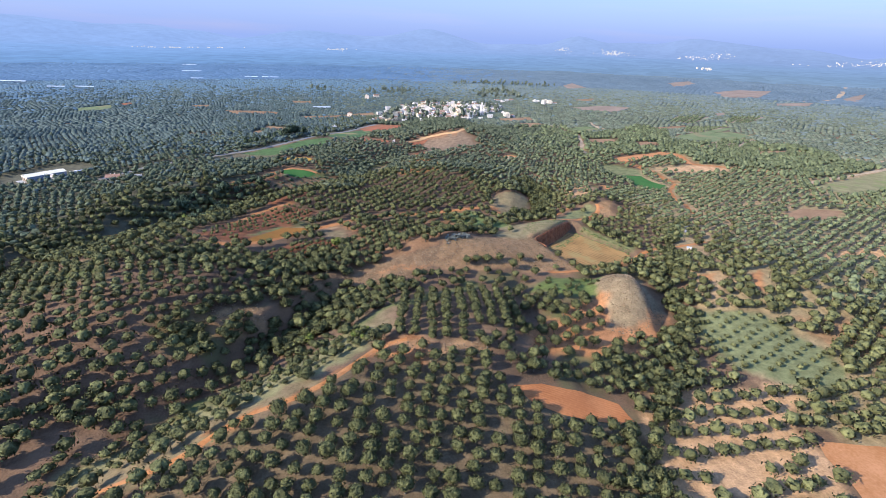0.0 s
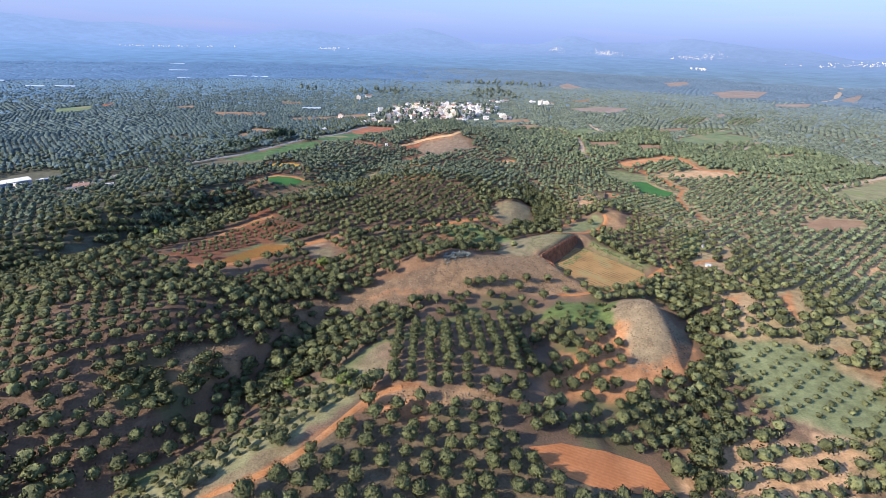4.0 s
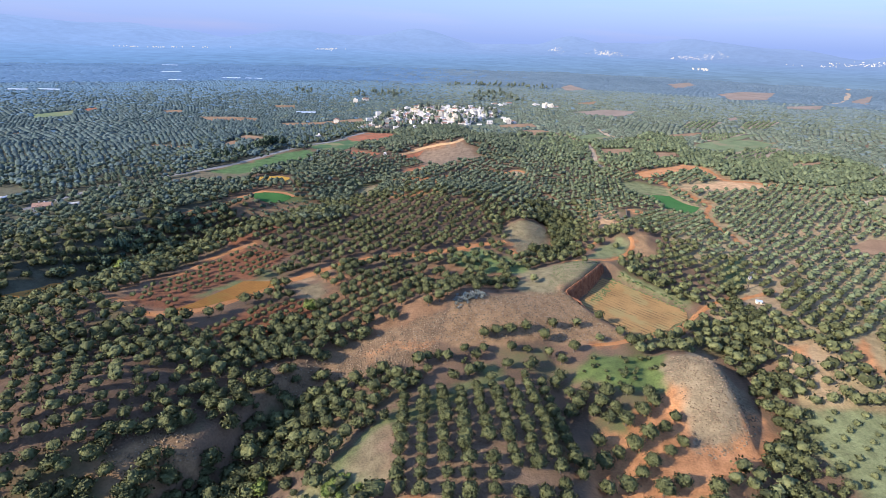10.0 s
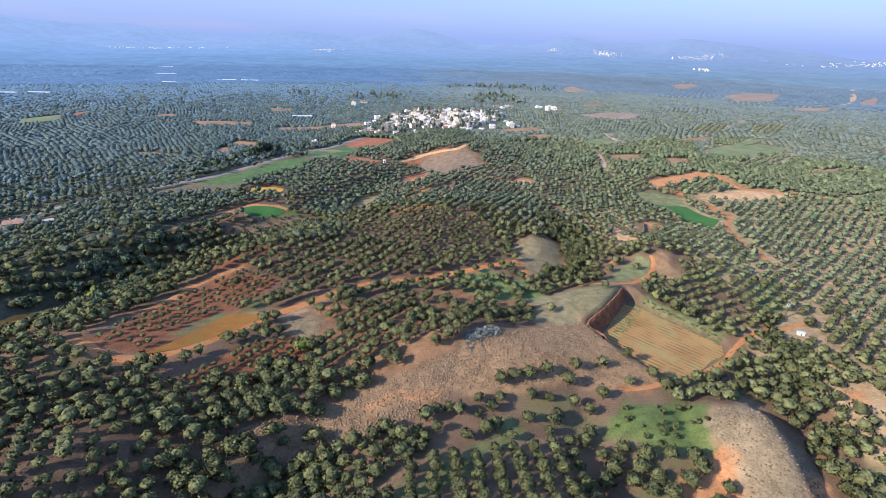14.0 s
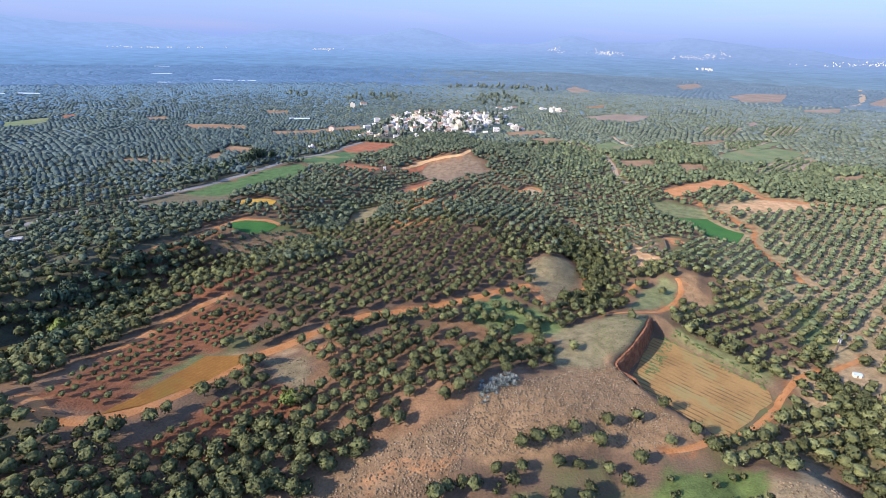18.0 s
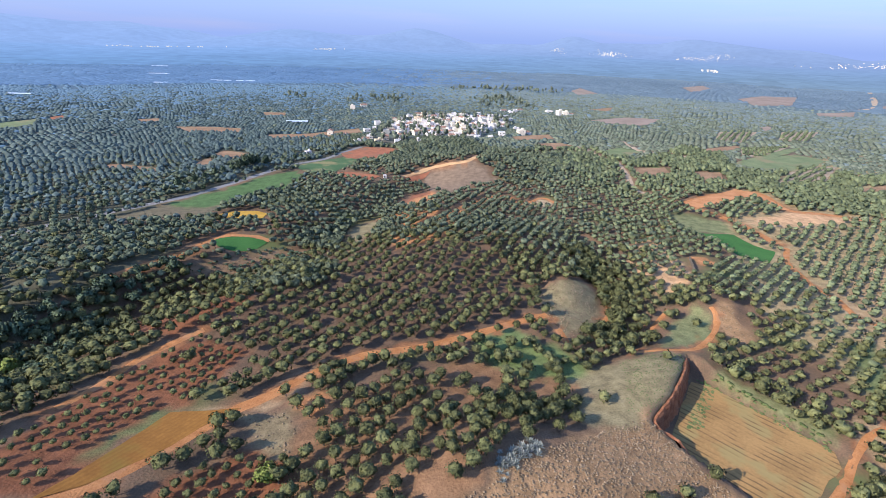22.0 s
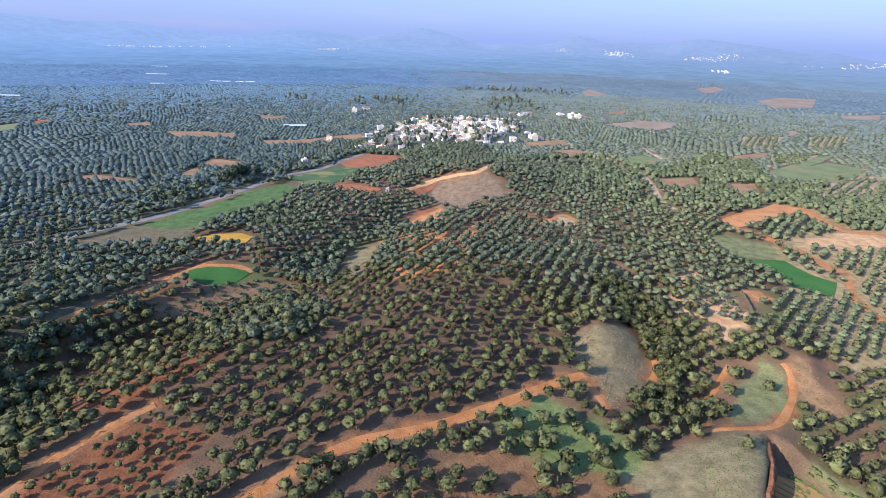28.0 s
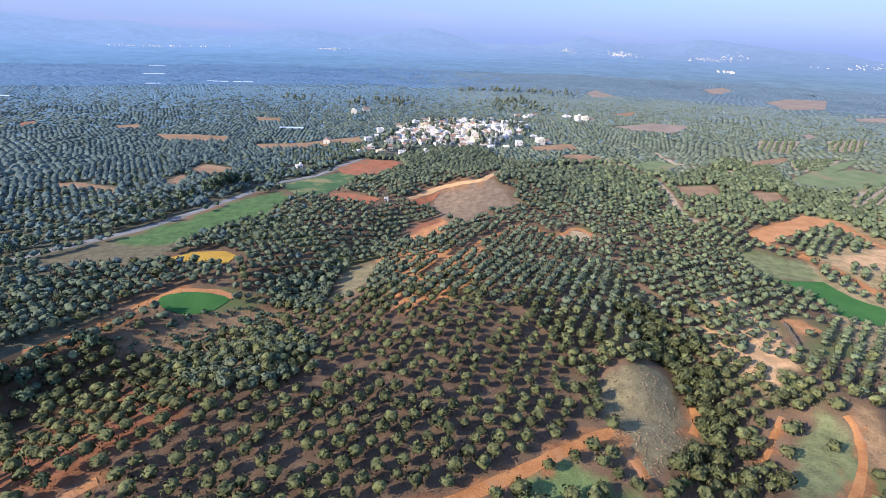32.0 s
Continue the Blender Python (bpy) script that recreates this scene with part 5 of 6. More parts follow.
scatter("gully_trees", [crown_shape(155 + k, 8, 190, 0.34, 2.2, 4.0) for k in range(5)],
        planted(in_area([(-57.6, 174.9), (-46, 182), (-24, 190), (-17, 183), (-18, 160), (-36, 142), (-48.2, 136.4), (-63.3, 133.6), (-66.9, 143), (-69, 152), (-61.6, 163)], 4.3, 21), 0.75, 1.25, 22, margin=None), M_olive, "scattered olive trees and scrub in the shaded gully", "trees")
scatter("gully_trees", [crown_shape(255 + k, 8, 150, 0.30, 2.1, 4.2) for k in range(5)],
        planted(in_area([(-92, 96), (-70, 114), (-47, 133), (-42, 150), (-50, 168), (-72, 152), (-88, 128), (-104, 104)], 6.2, 61), 0.7, 1.15, 62, margin=None), M_olive, "scattered olive trees on the shaded gully slope", "trees")
scatter("slope_trees", [crown_shape(355 + k, 8, 130, 0.32, 2.3, 4.2) for k in range(5)],
        planted(in_area([(-49.7, 189), (-56, 206), (-36, 215), (-17, 208), (-8.6, 203), (-18.9, 196), (-24.7, 191)], 3.7, 71), 0.9, 1.3, 72, margin=None), M_olive, "dense dark olive trees at the foot of the bare ridge", "trees")
scatter("belt_trees", [crown_shape(157 + k, 8, 40, 0.42, 2.2, 4.2, 7, 5) for k in range(6)],
        planted(in_area([(-72.3, 334.1), (-69.9, 347.4), (-59.6, 355.9), (-46.6, 354.1), (-26.8, 339.9), (-24.7, 323.8), (-35.7, 313.2), (-49.2, 309)], 3.2, 23), 0.7, 1.2, 24, margin=None), M_olivemid, "dense bushy trees on the ravine slope", "trees")
bx, by = lattice(-45, 118, 75, 48, 3.3, 4.4, np.random.default_rng(9), 0.13)
inside = inside_by(bx, by, STRAW_BAND) > 0.5
spur_edge = in_area([(-1.2, 136.9), (11.5, 133.1), (28.3, 130.3), (28.6, 132.1), (11.7, 135.2), (0.2, 138.9)], 2.2, 29)
scatter("track_shrubs", [crown_shape(160 + k, 6, 90, 0.28, 1.9, 3.0) for k in range(5)],
        planted(np.concatenate([np.column_stack([bx, by])[inside], spur_edge]), 0.55, 1.15, 11, (0.8, 1.3)), M_olive, "low green shrubs in rows beside the earth track", "shrubs")
scatter("gully_shrubs", [crown_shape(165 + k, 7, 130, 0.32, 1.9, 3.0) for k in range(5)],
        planted(np.concatenate([in_area([(-48, 172), (-25, 184), (-4, 166), (-12, 142), (-30, 132), (-44.7, 142.2)], 5.2, 10), in_area([(-22, 182), (-10, 160), (-1, 164), (11, 177), (33, 191), (27, 196), (-1, 190), (-16, 190)], 5.5, 19)]), 0.45, 1.15, 28), M_olive, "olive scrub on the gully slopes", "shrubs")
scatter("ravine_shrubs", [crown_shape(166 + k, 6, 36, 0.5, 1.9, 2.6) for k in range(4)], planted(in_area([(-96, 346.2), (-86, 353), (-77.4, 363.3), (-59.5, 371.8), (-44, 368.7), (-46.7, 355.8), (-60.7, 356.9), (-69.9, 347.4), (-84.4, 343)], 3.0, 42), 0.35, 0.9, 43, margin=None), M_dark, "dark scrub on the ravine bank", "shrubs")
scatter("yellow_shrubs", [crown_shape(168 + k, 6, 120, 0.28, 1.9, 2.8) for k in range(3)], planted(in_area([(-16.6, 140), (-15.2, 146.9), (-7.3, 142.4), (-8.3, 134.7)], 2.4, 30), 0.5, 0.9, 31, margin=None), M_lime, "yellow-green bushes on the spur flank", "shrubs")
tufts = np.concatenate([in_area([(81.5, 179), (89, 189), (92.1, 184.2), (99, 182.5), (110, 187), (109, 172), (107, 165), (94, 155), (81, 150), (78, 153), (82.5, 163), (83, 172)], 0.75, 12),
                        in_area([(6, 200), (20, 215), (36.6, 224.2), (51.6, 231.5), (68, 238), (76.6, 222.5), (85, 209), (68, 205), (49.4, 205.8), (27.7, 201.2)], 0.68, 13),
                        in_area([(-48, 178), (-37, 189), (-20, 194), (-5, 204), (17, 213), (15, 198), (1, 189), (-20, 183), (-38, 177)], 0.72, 14),
                        in_area([(-70, 152), (-54, 163), (-46, 156), (-57.8, 146)], 0.8, 15), in_area([(-1.2, 133.3), (11.3, 131.4), (28.8, 133), (28.3, 130.3), (21.6, 125.2), (13.5, 125.4), (2.9, 129.3)], 0.8, 37), in_area([(-96, 346.2), (-86, 353), (-77.4, 363.3), (-59.5, 371.8), (-44, 368.7), (-46.7, 355.8), (-60.7, 356.9), (-69.9, 347.4), (-84.4, 343)], 1.3, 20), in_area([(-41.1, 239.5), (-39, 243.2), (-30.9, 244.6), (-26.5, 236.8), (-26.9, 229.8), (-32, 229.9)], 1.7, 73), in_area([(125, 278), (130, 302), (138, 301), (135, 284)], 1.3, 16), in_area([(57.5, 296.5), (64.2, 321.2), (77, 325.8), (86, 324.4), (83.1, 299), (62, 284)], 1.1, 17)])
scatter("thorn_tufts", [clump_shape(170 + k, 4, 3, 0.46, 0.31) for k in range(4)], planted(tufts, 0.3, 1.0, 18, margin=None), M_tuft, "dry thorny cushions on the bare slopes", "scrub")

scatter("bench_grass", [clump_shape(174 + k, 4, 2, 0.4, 0.3) for k in range(3)], planted(in_area([(64, 240), (73.9, 266.8), (87.1, 274.7), (98, 268), (90, 258), (80, 248), (70, 238)], 0.9, 38), 0.25, 0.65, 39, margin=None), M_fringe, "dry grass tufts on the shoulder above the bank", "grass")
scatter("field_grass", [clump_shape(176 + k, 5, 2, 0.9, 0.25) for k in range(3)], planted(np.concatenate([in_area([(83, 240), (91, 249), (99, 257), (102, 259), (104, 257), (97, 250), (88, 240)], 0.7, 25), in_area([(99, 262), (104, 260), (122, 231), (119, 228)], 0.9, 26)]), 0.4, 1.0, 27, margin=None), M_fringe, "green grass fringe of the stubble field", "grass")


def tree_thing(name, label, x, y, size, crown, trunk, material, turn=0.0, group=""):
    ob = tagged(new(name), label, "tree", group)
    for nm, shape, mat in (("trunk", trunk, M_wood), ("crown", crown, material)):
        p = new(nm, link_mesh(nm, shape[0], shape[1], mat, normals=shape[2] if len(shape) > 2 else None))
        p.parent = ob
    ob.matrix_basis = Matrix.Translation((x, y, float(height(x, y)))) @ Euler((0, 0, turn)).to_matrix().to_4x4() @ Matrix.Scale(size, 4)
    return ob


tree_thing("broadleaf_tree", "yellow-green broadleaf tree beside the ridge grove", -30.5, 221, 1.25, crown_shape(180, 8, 420, 0.34, 2.3, 4.4), trunk_shape(181, 0.22, 3), M_lime)
tree_thing("broadleaf_tree", "yellowing broadleaf tree in the gully", -30.8, 147, 1.0, crown_shape(182, 8, 380, 0.34, 2.2, 4.6), trunk_shape(183, 0.2, 3), M_lime)
tree_thing("broadleaf_tree", "lush green tree at the ravine edge", -123.5, 278, 1.6, crown_shape(184, 8, 300, 0.45, 2.4, 5.0), trunk_shape(185, 0.25, 3), M_lime)
tree_thing("broadleaf_tree", "lush green tree at the ravine head", -116, 324, 1.7, crown_shape(186, 8, 300, 0.45, 2.4, 5.0), trunk_shape(187, 0.25, 3), M_dark)
tree_thing("broadleaf_tree", "bright green tree at the hillock top", 88, 336, 1.1, crown_shape(188, 8, 300, 0.4, 2.3, 4.4), trunk_shape(189, 0.22, 3), M_lime)
tall_crown, tall_trunk = crown_shape(190, 9, 260, 0.5, 2.1, 8.2), trunk_shape(191, 0.28, 5.0)
first = None
poplar_line = [(-166.9, 411, 0.9), (-163, 419, 0.8), (-139, 459, 1.15), (-136.5, 464, 0.95), (-133, 471, 1.1), (-129.5, 480, 1.0), (-126, 490, 1.2), (-123, 498, 1.1), (-119, 507, 1.25), (-116, 514, 1.5), (-113, 520, 1.75), (-110.5, 526, 1.7), (-107, 531, 1.45), (-102, 537, 1.3), (-92, 552, 0.9), (-84, 562, 0.8), (-80, 568, 0.8), (-122, 455, 0.8), (-153, 419, 0.7)]
for x, y, size in poplar_line:
    m = Matrix.Translation((x, y, float(height(x, y)))) @ Euler((0, 0, x)).to_matrix().to_4x4() @ Matrix.Diagonal((size * 0.95, size * 0.95, size, 1))
    if first is None:
        first = tree_thing("roadside_tree", "tall dark roadside tree beside the asphalt road", x, y, size, tall_crown, tall_trunk, M_dark, 0, "roadside trees")
    else:
        copy_thing(first, Matrix()).matrix_basis = m


def agave(seed):
    """A rosette of thick pointed leaves."""
    r = np.random.default_rng(seed)
    v, f = [np.array([0.0, 0.0, -0.05]), np.array([0.0, 0.0, 0.30])], []
    for k in range(16):
        a, up = k * 2.399, 0.25 + 0.75 * k / 16
        d = np.array([math.cos(a), math.sin(a), 0])
        s = np.array([-d[1], d[0], 0])
        n = 1.3 * r.uniform(0.8, 1.1)
        i = len(v)
        v += [d * n * 0.55 * (1.2 - up * 0.6) + s * 0.14 + np.array([0, 0, n * up * 0.6]), d * n * 0.55 * (1.2 - up * 0.6) - s * 0.14 + np.array([0, 0, n * up * 0.6]),
              d * n * (1.15 - up * 0.7) + s * 0.01 + np.array([0, 0, n * up * 0.95]), d * n * (1.15 - up * 0.7) - s * 0.01 + np.array([0, 0, n * up * 0.95])]
        f += [(0, i, 1, i + 1), (i + 1, i, i + 2, i + 3)]
    return np.array(v), np.array(f)


agave_mesh = [link_mesh("agave", *agave(k), M_agave) for k in range(3)]
r = np.random.default_rng(30)
for k in range(64):
    u = r.uniform(0, 1)
    x, y = 21.5 + 11.5 * u + r.normal() * 0.7, 217.5 + 6.5 * u + r.normal() * 1.3
    ob = tagged(new("agave", agave_mesh[k % 3]), "blue-grey agave rosette on the ridge", "agave", "agave patch")
    ob.matrix_basis = Matrix.Translation((x, y, float(height(x, y)) - 0.03)) @ Euler((0, 0, r.uniform(0, 6))).to_matrix().to_4x4() @ Matrix.Scale(r.uniform(0.7, 1.2), 4)


# ---- buildings ----
def part(name, bm, material, parent, label=""):
    me = bpy.data.meshes.new(name)
    bmesh.ops.recalc_face_normals(bm, faces=bm.faces[:])
    bm.to_mesh(me)
    bm.free()
    me.materials.append(material)
    ob = new(name, me)
    ob.parent = parent
    return tagged(ob, label) if label else ob


def box(bm, x0, y0, z0, x1, y1, z1):
    v = [bm.verts.new(c) for c in ((x0, y0, z0), (x1, y0, z0), (x1, y1, z0), (x0, y1, z0), (x0, y0, z1), (x1, y0, z1), (x1, y1, z1), (x0, y1, z1))]
    for q in ((0, 3, 2, 1), (4, 5, 6, 7), (0, 1, 5, 4), (1, 2, 6, 5), (2, 3, 7, 6), (3, 0, 4, 7)):
        bm.faces.new([v[k] for k in q])
    return bm


def gable(bm, w, d, z, rise, over=0.4, thick=0.18):
    """A pitched roof with eaves, its ridge along x."""
    a, b = w / 2 + over, d / 2 + over
    drop = rise * over / (d / 2)
    prof = [(-b, z - drop), (0, z + rise), (b, z - drop), (b, z - drop + thick), (0, z + rise + thick), (-b, z - drop + thick)]
    rows_ = [[bm.verts.new((x, y, h)) for y, h in prof] for x in (-a, a)]
    for k in range(6):
        bm.faces.new((rows_[0][k], rows_[0][(k + 1) % 6], rows_[1][(k + 1) % 6], rows_[1][k]))
    for rr in rows_:
        bm.faces.new((rr[0], rr[1], rr[4], rr[5]))
        bm.faces.new((rr[1], rr[2], rr[3], rr[4]))
    return bm


def window_part(x, y, z, w, h, axis, parent):
    """A window: dark pane in a shallow surround, on a wall that faces along x or y."""
    bm = bmesh.new()
    t = 0.06
    if axis == "y":
        box(bm, x - w / 2, y - t, z, x + w / 2, y + t, z + h)
    else:
        box(bm, x - t, y - w / 2, z, x + t, y + w / 2, z + h)
    pane = part("window", bm, M_pane, parent)
    bm = bmesh.new()
    if axis == "y":
        box(bm, x - w / 2 - 0.1, y - 0.16, z - 0.1, x + w / 2 + 0.1, y + 0.05, z)
    else:
        box(bm, x - 0.16, y - w / 2 - 0.1, z - 0.1, x + 0.16, y + w / 2 + 0.1, z)
    part("sill", bm, M_grey, pane)
    return pane


def house(label, wall_mat, w, d, h, roof="flat", seed=0, name="house", category="house"):
    r = random.Random(seed)
    ob = tagged(new(name), label, category, "village houses" if name == "house" else "")
    bm = box(bmesh.new(), -w / 2, -d / 2, -1.5, w / 2, d / 2, h)
    if roof == "gable":
        for x in (-w / 2, w / 2):
            bm.faces.new([bm.verts.new(c) for c in ((x, -d / 2, h), (x, 0, h + d * 0.20), (x, d / 2, h))])
    part("wall", bm, wall_mat, ob)
    if roof == "gable":
        part("roof", gable(bmesh.new(), w, d, h, d * 0.20), M_tile, ob, "weathered terracotta tile roof")
    else:
        bm = bmesh.new()
        for q in ((-w / 2, -d / 2, w / 2, -d / 2 + 0.25), (-w / 2, d / 2 - 0.25, w / 2, d / 2), (-w / 2, -d / 2 + 0.25, -w / 2 + 0.25, d / 2 - 0.25), (w / 2 - 0.25, -d / 2 + 0.25, w / 2, d / 2 - 0.25)):
            box(bm, q[0], q[1], h, q[2], q[3], h + 0.45)
        part("roof", bm, wall_mat, ob)
        if seed % 3 == 0:
            part("stair_head", box(bmesh.new(), w * 0.1, -d * 0.1, h, w * 0.4, d * 0.3, h + 2.3), wall_mat, ob)
        elif seed % 3 == 1:
            part("roof_terrace", box(bmesh.new(), -w * 0.4, -d * 0.3, h + 0.02, w * 0.4, d * 0.4, h + 0.16), M_grey, ob, "grey concrete roof slab")
    bm = box(bmesh.new(), -0.55 - w * 0.1, -d / 2 - 0.05, -0.2, 0.55 - w * 0.1, -d / 2 + 0.05, 2.1)
    part("door", bm, M_shutter, ob)
    for floor in range(max(1, int(h / 3))):
        for fx in (-0.34, 0.22, 0.38):
            if r.random() < 0.8:
                window_part(w * fx, -d / 2, 1.0 + floor * 3.0, 1.1, 1.3, "y", ob)
        for s in (-1, 1):
            if r.random() < 0.7:
                window_part(s * w / 2, d * r.uniform(-0.3, 0.3), 1.0 + floor * 3.0, 1.0, 1.3, "x", ob)
    return ob


MODELS = [house("white flat-roofed village house", M_white, 10, 8, 3.4, "flat", 0), house("white two-storey village house with flat roof", M_white, 9, 8, 6.4, "flat", 1),
          house("white village house with terracotta tile roof", M_white, 10, 7.5, 3.3, "gable", 2), house("cream two-storey village house with flat roof", M_cream, 10, 8.5, 6.3, "flat", 3),
          house("bare concrete village house with flat roof", M_grey, 9, 8, 5.6, "flat", 4), house("white low village outbuilding", M_white, 7, 6, 2.9, "flat", 5),
          house("cream village house with terracotta tile roof", M_cream, 10, 8, 5.6, "gable", 7), house("ochre village house with flat roof", M_ochre, 10, 8, 6.0, "flat", 9)]
r = random.Random(11)
homes = []
CORE = [(-14, 700), (0, 765), (45, 836), (92, 858), (140, 846), (152, 790), (118, 740), (92, 702), (45, 700)]
core = np.array(CORE)
tries = 0
while len(homes) < 215 and tries < 9000:
    tries += 1
    x, y = r.uniform(-16, 154), r.uniform(696, 860)
    if float(inside_by(np.array([x]), np.array([y]), CORE)[0]) > 0 and all((x - a) ** 2 + (y - b) ** 2 > 52 for a, b in homes):
        homes.append((x, y))
tries = 0
while len(homes) < 240 and tries < 4000:
    tries += 1
    x, y = r.uniform(-40, 160), r.uniform(650, 900)
    if float(inside_by(np.array([x]), np.array([y]), VILLAGE)[0]) > -12 and all((x - a) ** 2 + (y - b) ** 2 > 240 for a, b in homes):
        homes.append((x, y))
homes += [(250, 884), (262, 890), (256, 900), (272, 893), (244, 915), (180, 905), (190, 915), (172, 918), (200, 930), (-60, 905), (-45, 930), (-30, 665), (-52, 690), (-70, 700), (150, 715), (160, 720)]
weights = [24, 18, 18, 11, 8, 12, 10, 2]
put = [0] * 8
for x, y in homes:
    k = r.choices(range(8), weights)[0]
    s = r.uniform(0.66, 0.92)
    m = Matrix.Translation((x, y, float(height(x, y)))) @ Euler((0, 0, radians(r.choice((12, 102, 192, 282)) + r.uniform(-14, 14)))).to_matrix().to_4x4() @ Matrix.Diagonal((s * r.uniform(0.9, 1.2), s, s, 1))
    if put[k] == 0:
        MODELS[k].matrix_basis = m
    else:
        copy_thing(MODELS[k], Matrix()).matrix_basis = m
    put[k] += 1
for k, n in enumerate(put):
    if n == 0:
        MODELS[k].matrix_basis = pose(60 + 12 * k, 880, 0)
scatter("village_trees", [crown_shape(200 + k, 6, 14, 0.8, 2.2, 5.6, 6, 4) for k in range(4)],
        planted(np.concatenate([in_area(VILLAGE, 13, 31), in_area([(150, 960), (240, 960), (235, 1100), (140, 1100)], 15, 32), in_area([(-90, 1000), (10, 980), (40, 1080), (-80, 1100)], 16, 33), in_area([(-190, 1040), (-150, 1040), (-150, 1070), (-190, 1070)], 12, 34), in_area([(120, 1240), (400, 1230), (380, 1290), (130, 1290)], 16, 35)]), 0.9, 2.0, 36, (0.9, 1.5)), M_olivefar, "dark tall trees in and behind the village", "trees")

ob = house("white farmhouse with a low brown tiled roof", M_white, 9.0, 7, 3.0, "gable", 21, "farmhouse", "house")
for k in (-1.6, 1.2):
    part("chimney", box(bmesh.new(), k - 0.35, 0.6, 3.4, k + 0.35, 1.2, 5.0), M_white, ob, "white chimney")
ob.matrix_basis = pose(-193.7, 342.1, float(height(-193.7, 342.1)), 0, 0, 20) @ Matrix.Scale(0.9, 4)
ob = house("low white annex of the farmhouse", M_white, 6, 4, 2.4, "flat", 22, "farm_annex", "outbuilding")
ob.matrix_basis = pose(-179.7, 346.1, float(height(-179.7, 346.1)), 0, 0, 20) @ Matrix.Scale(0.8, 4)
ob = house("small white chapel hut on the hill edge", M_white, 3.6, 3.0, 3.4, "flat", 25, "chapel_hut", "hut")
ob.matrix_basis = pose(-7.3, 501.5, float(height(-7.3, 501.5)), 0, 0, 10) @ Matrix.Scale(0.62, 4)

ob = house("small white roadside house beside the asphalt road", M_white, 7, 6, 3.2, "flat", 27, "roadside_house", "house")
ob.matrix_basis = pose(-78.7, 597.2, float(height(-78.7, 597.2)), 0, 0, 30) @ Matrix.Scale(0.7, 4)

# warehouse with its yard
wx, wy = -244, 352
WTURN = 52
wz = float(height(wx, wy))
shed = tagged(new("warehouse"), "long warehouse with pale metal roof and blue-grey walls", "warehouse")
part("wall", box(bmesh.new(), -19, -8, -2, 19, 8, 6.0), M_shedwall, shed)
part("roof", gable(bmesh.new(), 38, 16, 6.0, 1.6, 0.5, 0.25), M_steel, shed, "pale sheet metal roof")
part("gable_end", box(bmesh.new(), -19.12, -7.9, -1, -19.0, 7.9, 6.1), M_cream, shed, "cream gable wall")
for k in (-5.2, 0.0, 5.2):
    part("loading_door", box(bmesh.new(), -19.25, k - 1.6, 0, -19.1, k + 1.6, 4.2), M_shutter, shed)
shed.matrix_basis = pose(wx, wy, wz, 0, 0, WTURN) @ Matrix.Scale(0.6, 4)
yard = bmesh.new()
box(yard, -25, -17, -2.5, 30, -7.2, 0.25)
box(yard, -25, -7.2, -2.5, -19.2, 9, 0.25)
ob = part("yard", yard, M_grey, None)
tagged(ob, "pale concrete warehouse yard", "yard", kind="structure")
ob.matrix_basis = pose(wx, wy, wz, 0, 0, WTURN) @ Matrix.Scale(0.6, 4)


def truck(label, mat, x, y, turn, z):
    t = tagged(new("truck"), label, "truck")
    part("cargo_box", box(bmesh.new(), -3.2, -1.2, 0.9, 1.6, 1.2, 3.3), mat, t)
    part("cab", box(bmesh.new(), 1.8, -1.15, 0.6, 3.6, 1.15, 2.6), M_white, t)
    part("windscreen", box(bmesh.new(), 3.58, -1.0, 1.6, 3.64, 1.0, 2.4), M_pane, t)
    for px in (-2.2, 2.6):
        for s in (-1, 1):
            bm = bmesh.new()
            bmesh.ops.create_cone(bm, cap_ends=True, segments=12, radius1=0.5, radius2=0.5, depth=0.35, matrix=Matrix.Translation((px, s * 1.0, 0.5)) @ Matrix.Rotation(radians(90), 4, "X"))
            part("wheel", bm, M_pane, t)
    t.matrix_basis = pose(x, y, z, 0, 0, turn)


q = Matrix.Rotation(radians(WTURN), 4, "Z")
for lx, ly, turn, mat, lab in ((26, -12, 25, M_white, "white box truck parked in the yard"), (4, -13, 100, M_white, "white van parked in the yard"), (32, -14, 20, M_shedwall, "blue-grey truck parked in the yard")):
    p = q @ Vector((lx * 0.6, ly * 0.6, 0))
    truck(lab, mat, wx + p.x, wy + p.y, turn + WTURN, wz + 0.15)

# hut with a corrugated white roof, and the power pole beside it
hx, hy = 152.6, 230.6
hut = tagged(new("field_hut"), "small field hut with white sheet roof", "hut")
part("wall", box(bmesh.new(), -2.0, -1.5, -0.4, 2.0, 1.5, 2.0), M_cream, hut)
part("roof", gable(bmesh.new(), 4.0, 3.0, 2.0, 0.5, 0.35, 0.08), M_plastic, hut, "white sheet roof")
part("door", box(bmesh.new(), -0.4, -1.56, 0, 0.4, -1.5, 1.8), M_shutter, hut)
hut.matrix_basis = pose(hx, hy, float(height(hx, hy)), 0, 0, -25) @ Matrix.Scale(0.55, 4)


def pole_bm(x0, y0, z0, x1, y1, z1, ra, rb):
    bm = bmesh.new()
    a, b = Vector((x0, y0, z0)), Vector((x1, y1, z1))
    m = Matrix.Translation((a + b) / 2) @ (b - a).to_track_quat("Z", "Y").to_matrix().to_4x4()
    bmesh.ops.create_cone(bm, cap_ends=True, segments=8, radius1=ra, radius2=rb, depth=(b - a).length, matrix=m)
    return bm


px, py = 156.7, 243.8
pole = tagged(new("utility_pole"), "wooden twin power pole with crossarm and transformer", "utility pole")
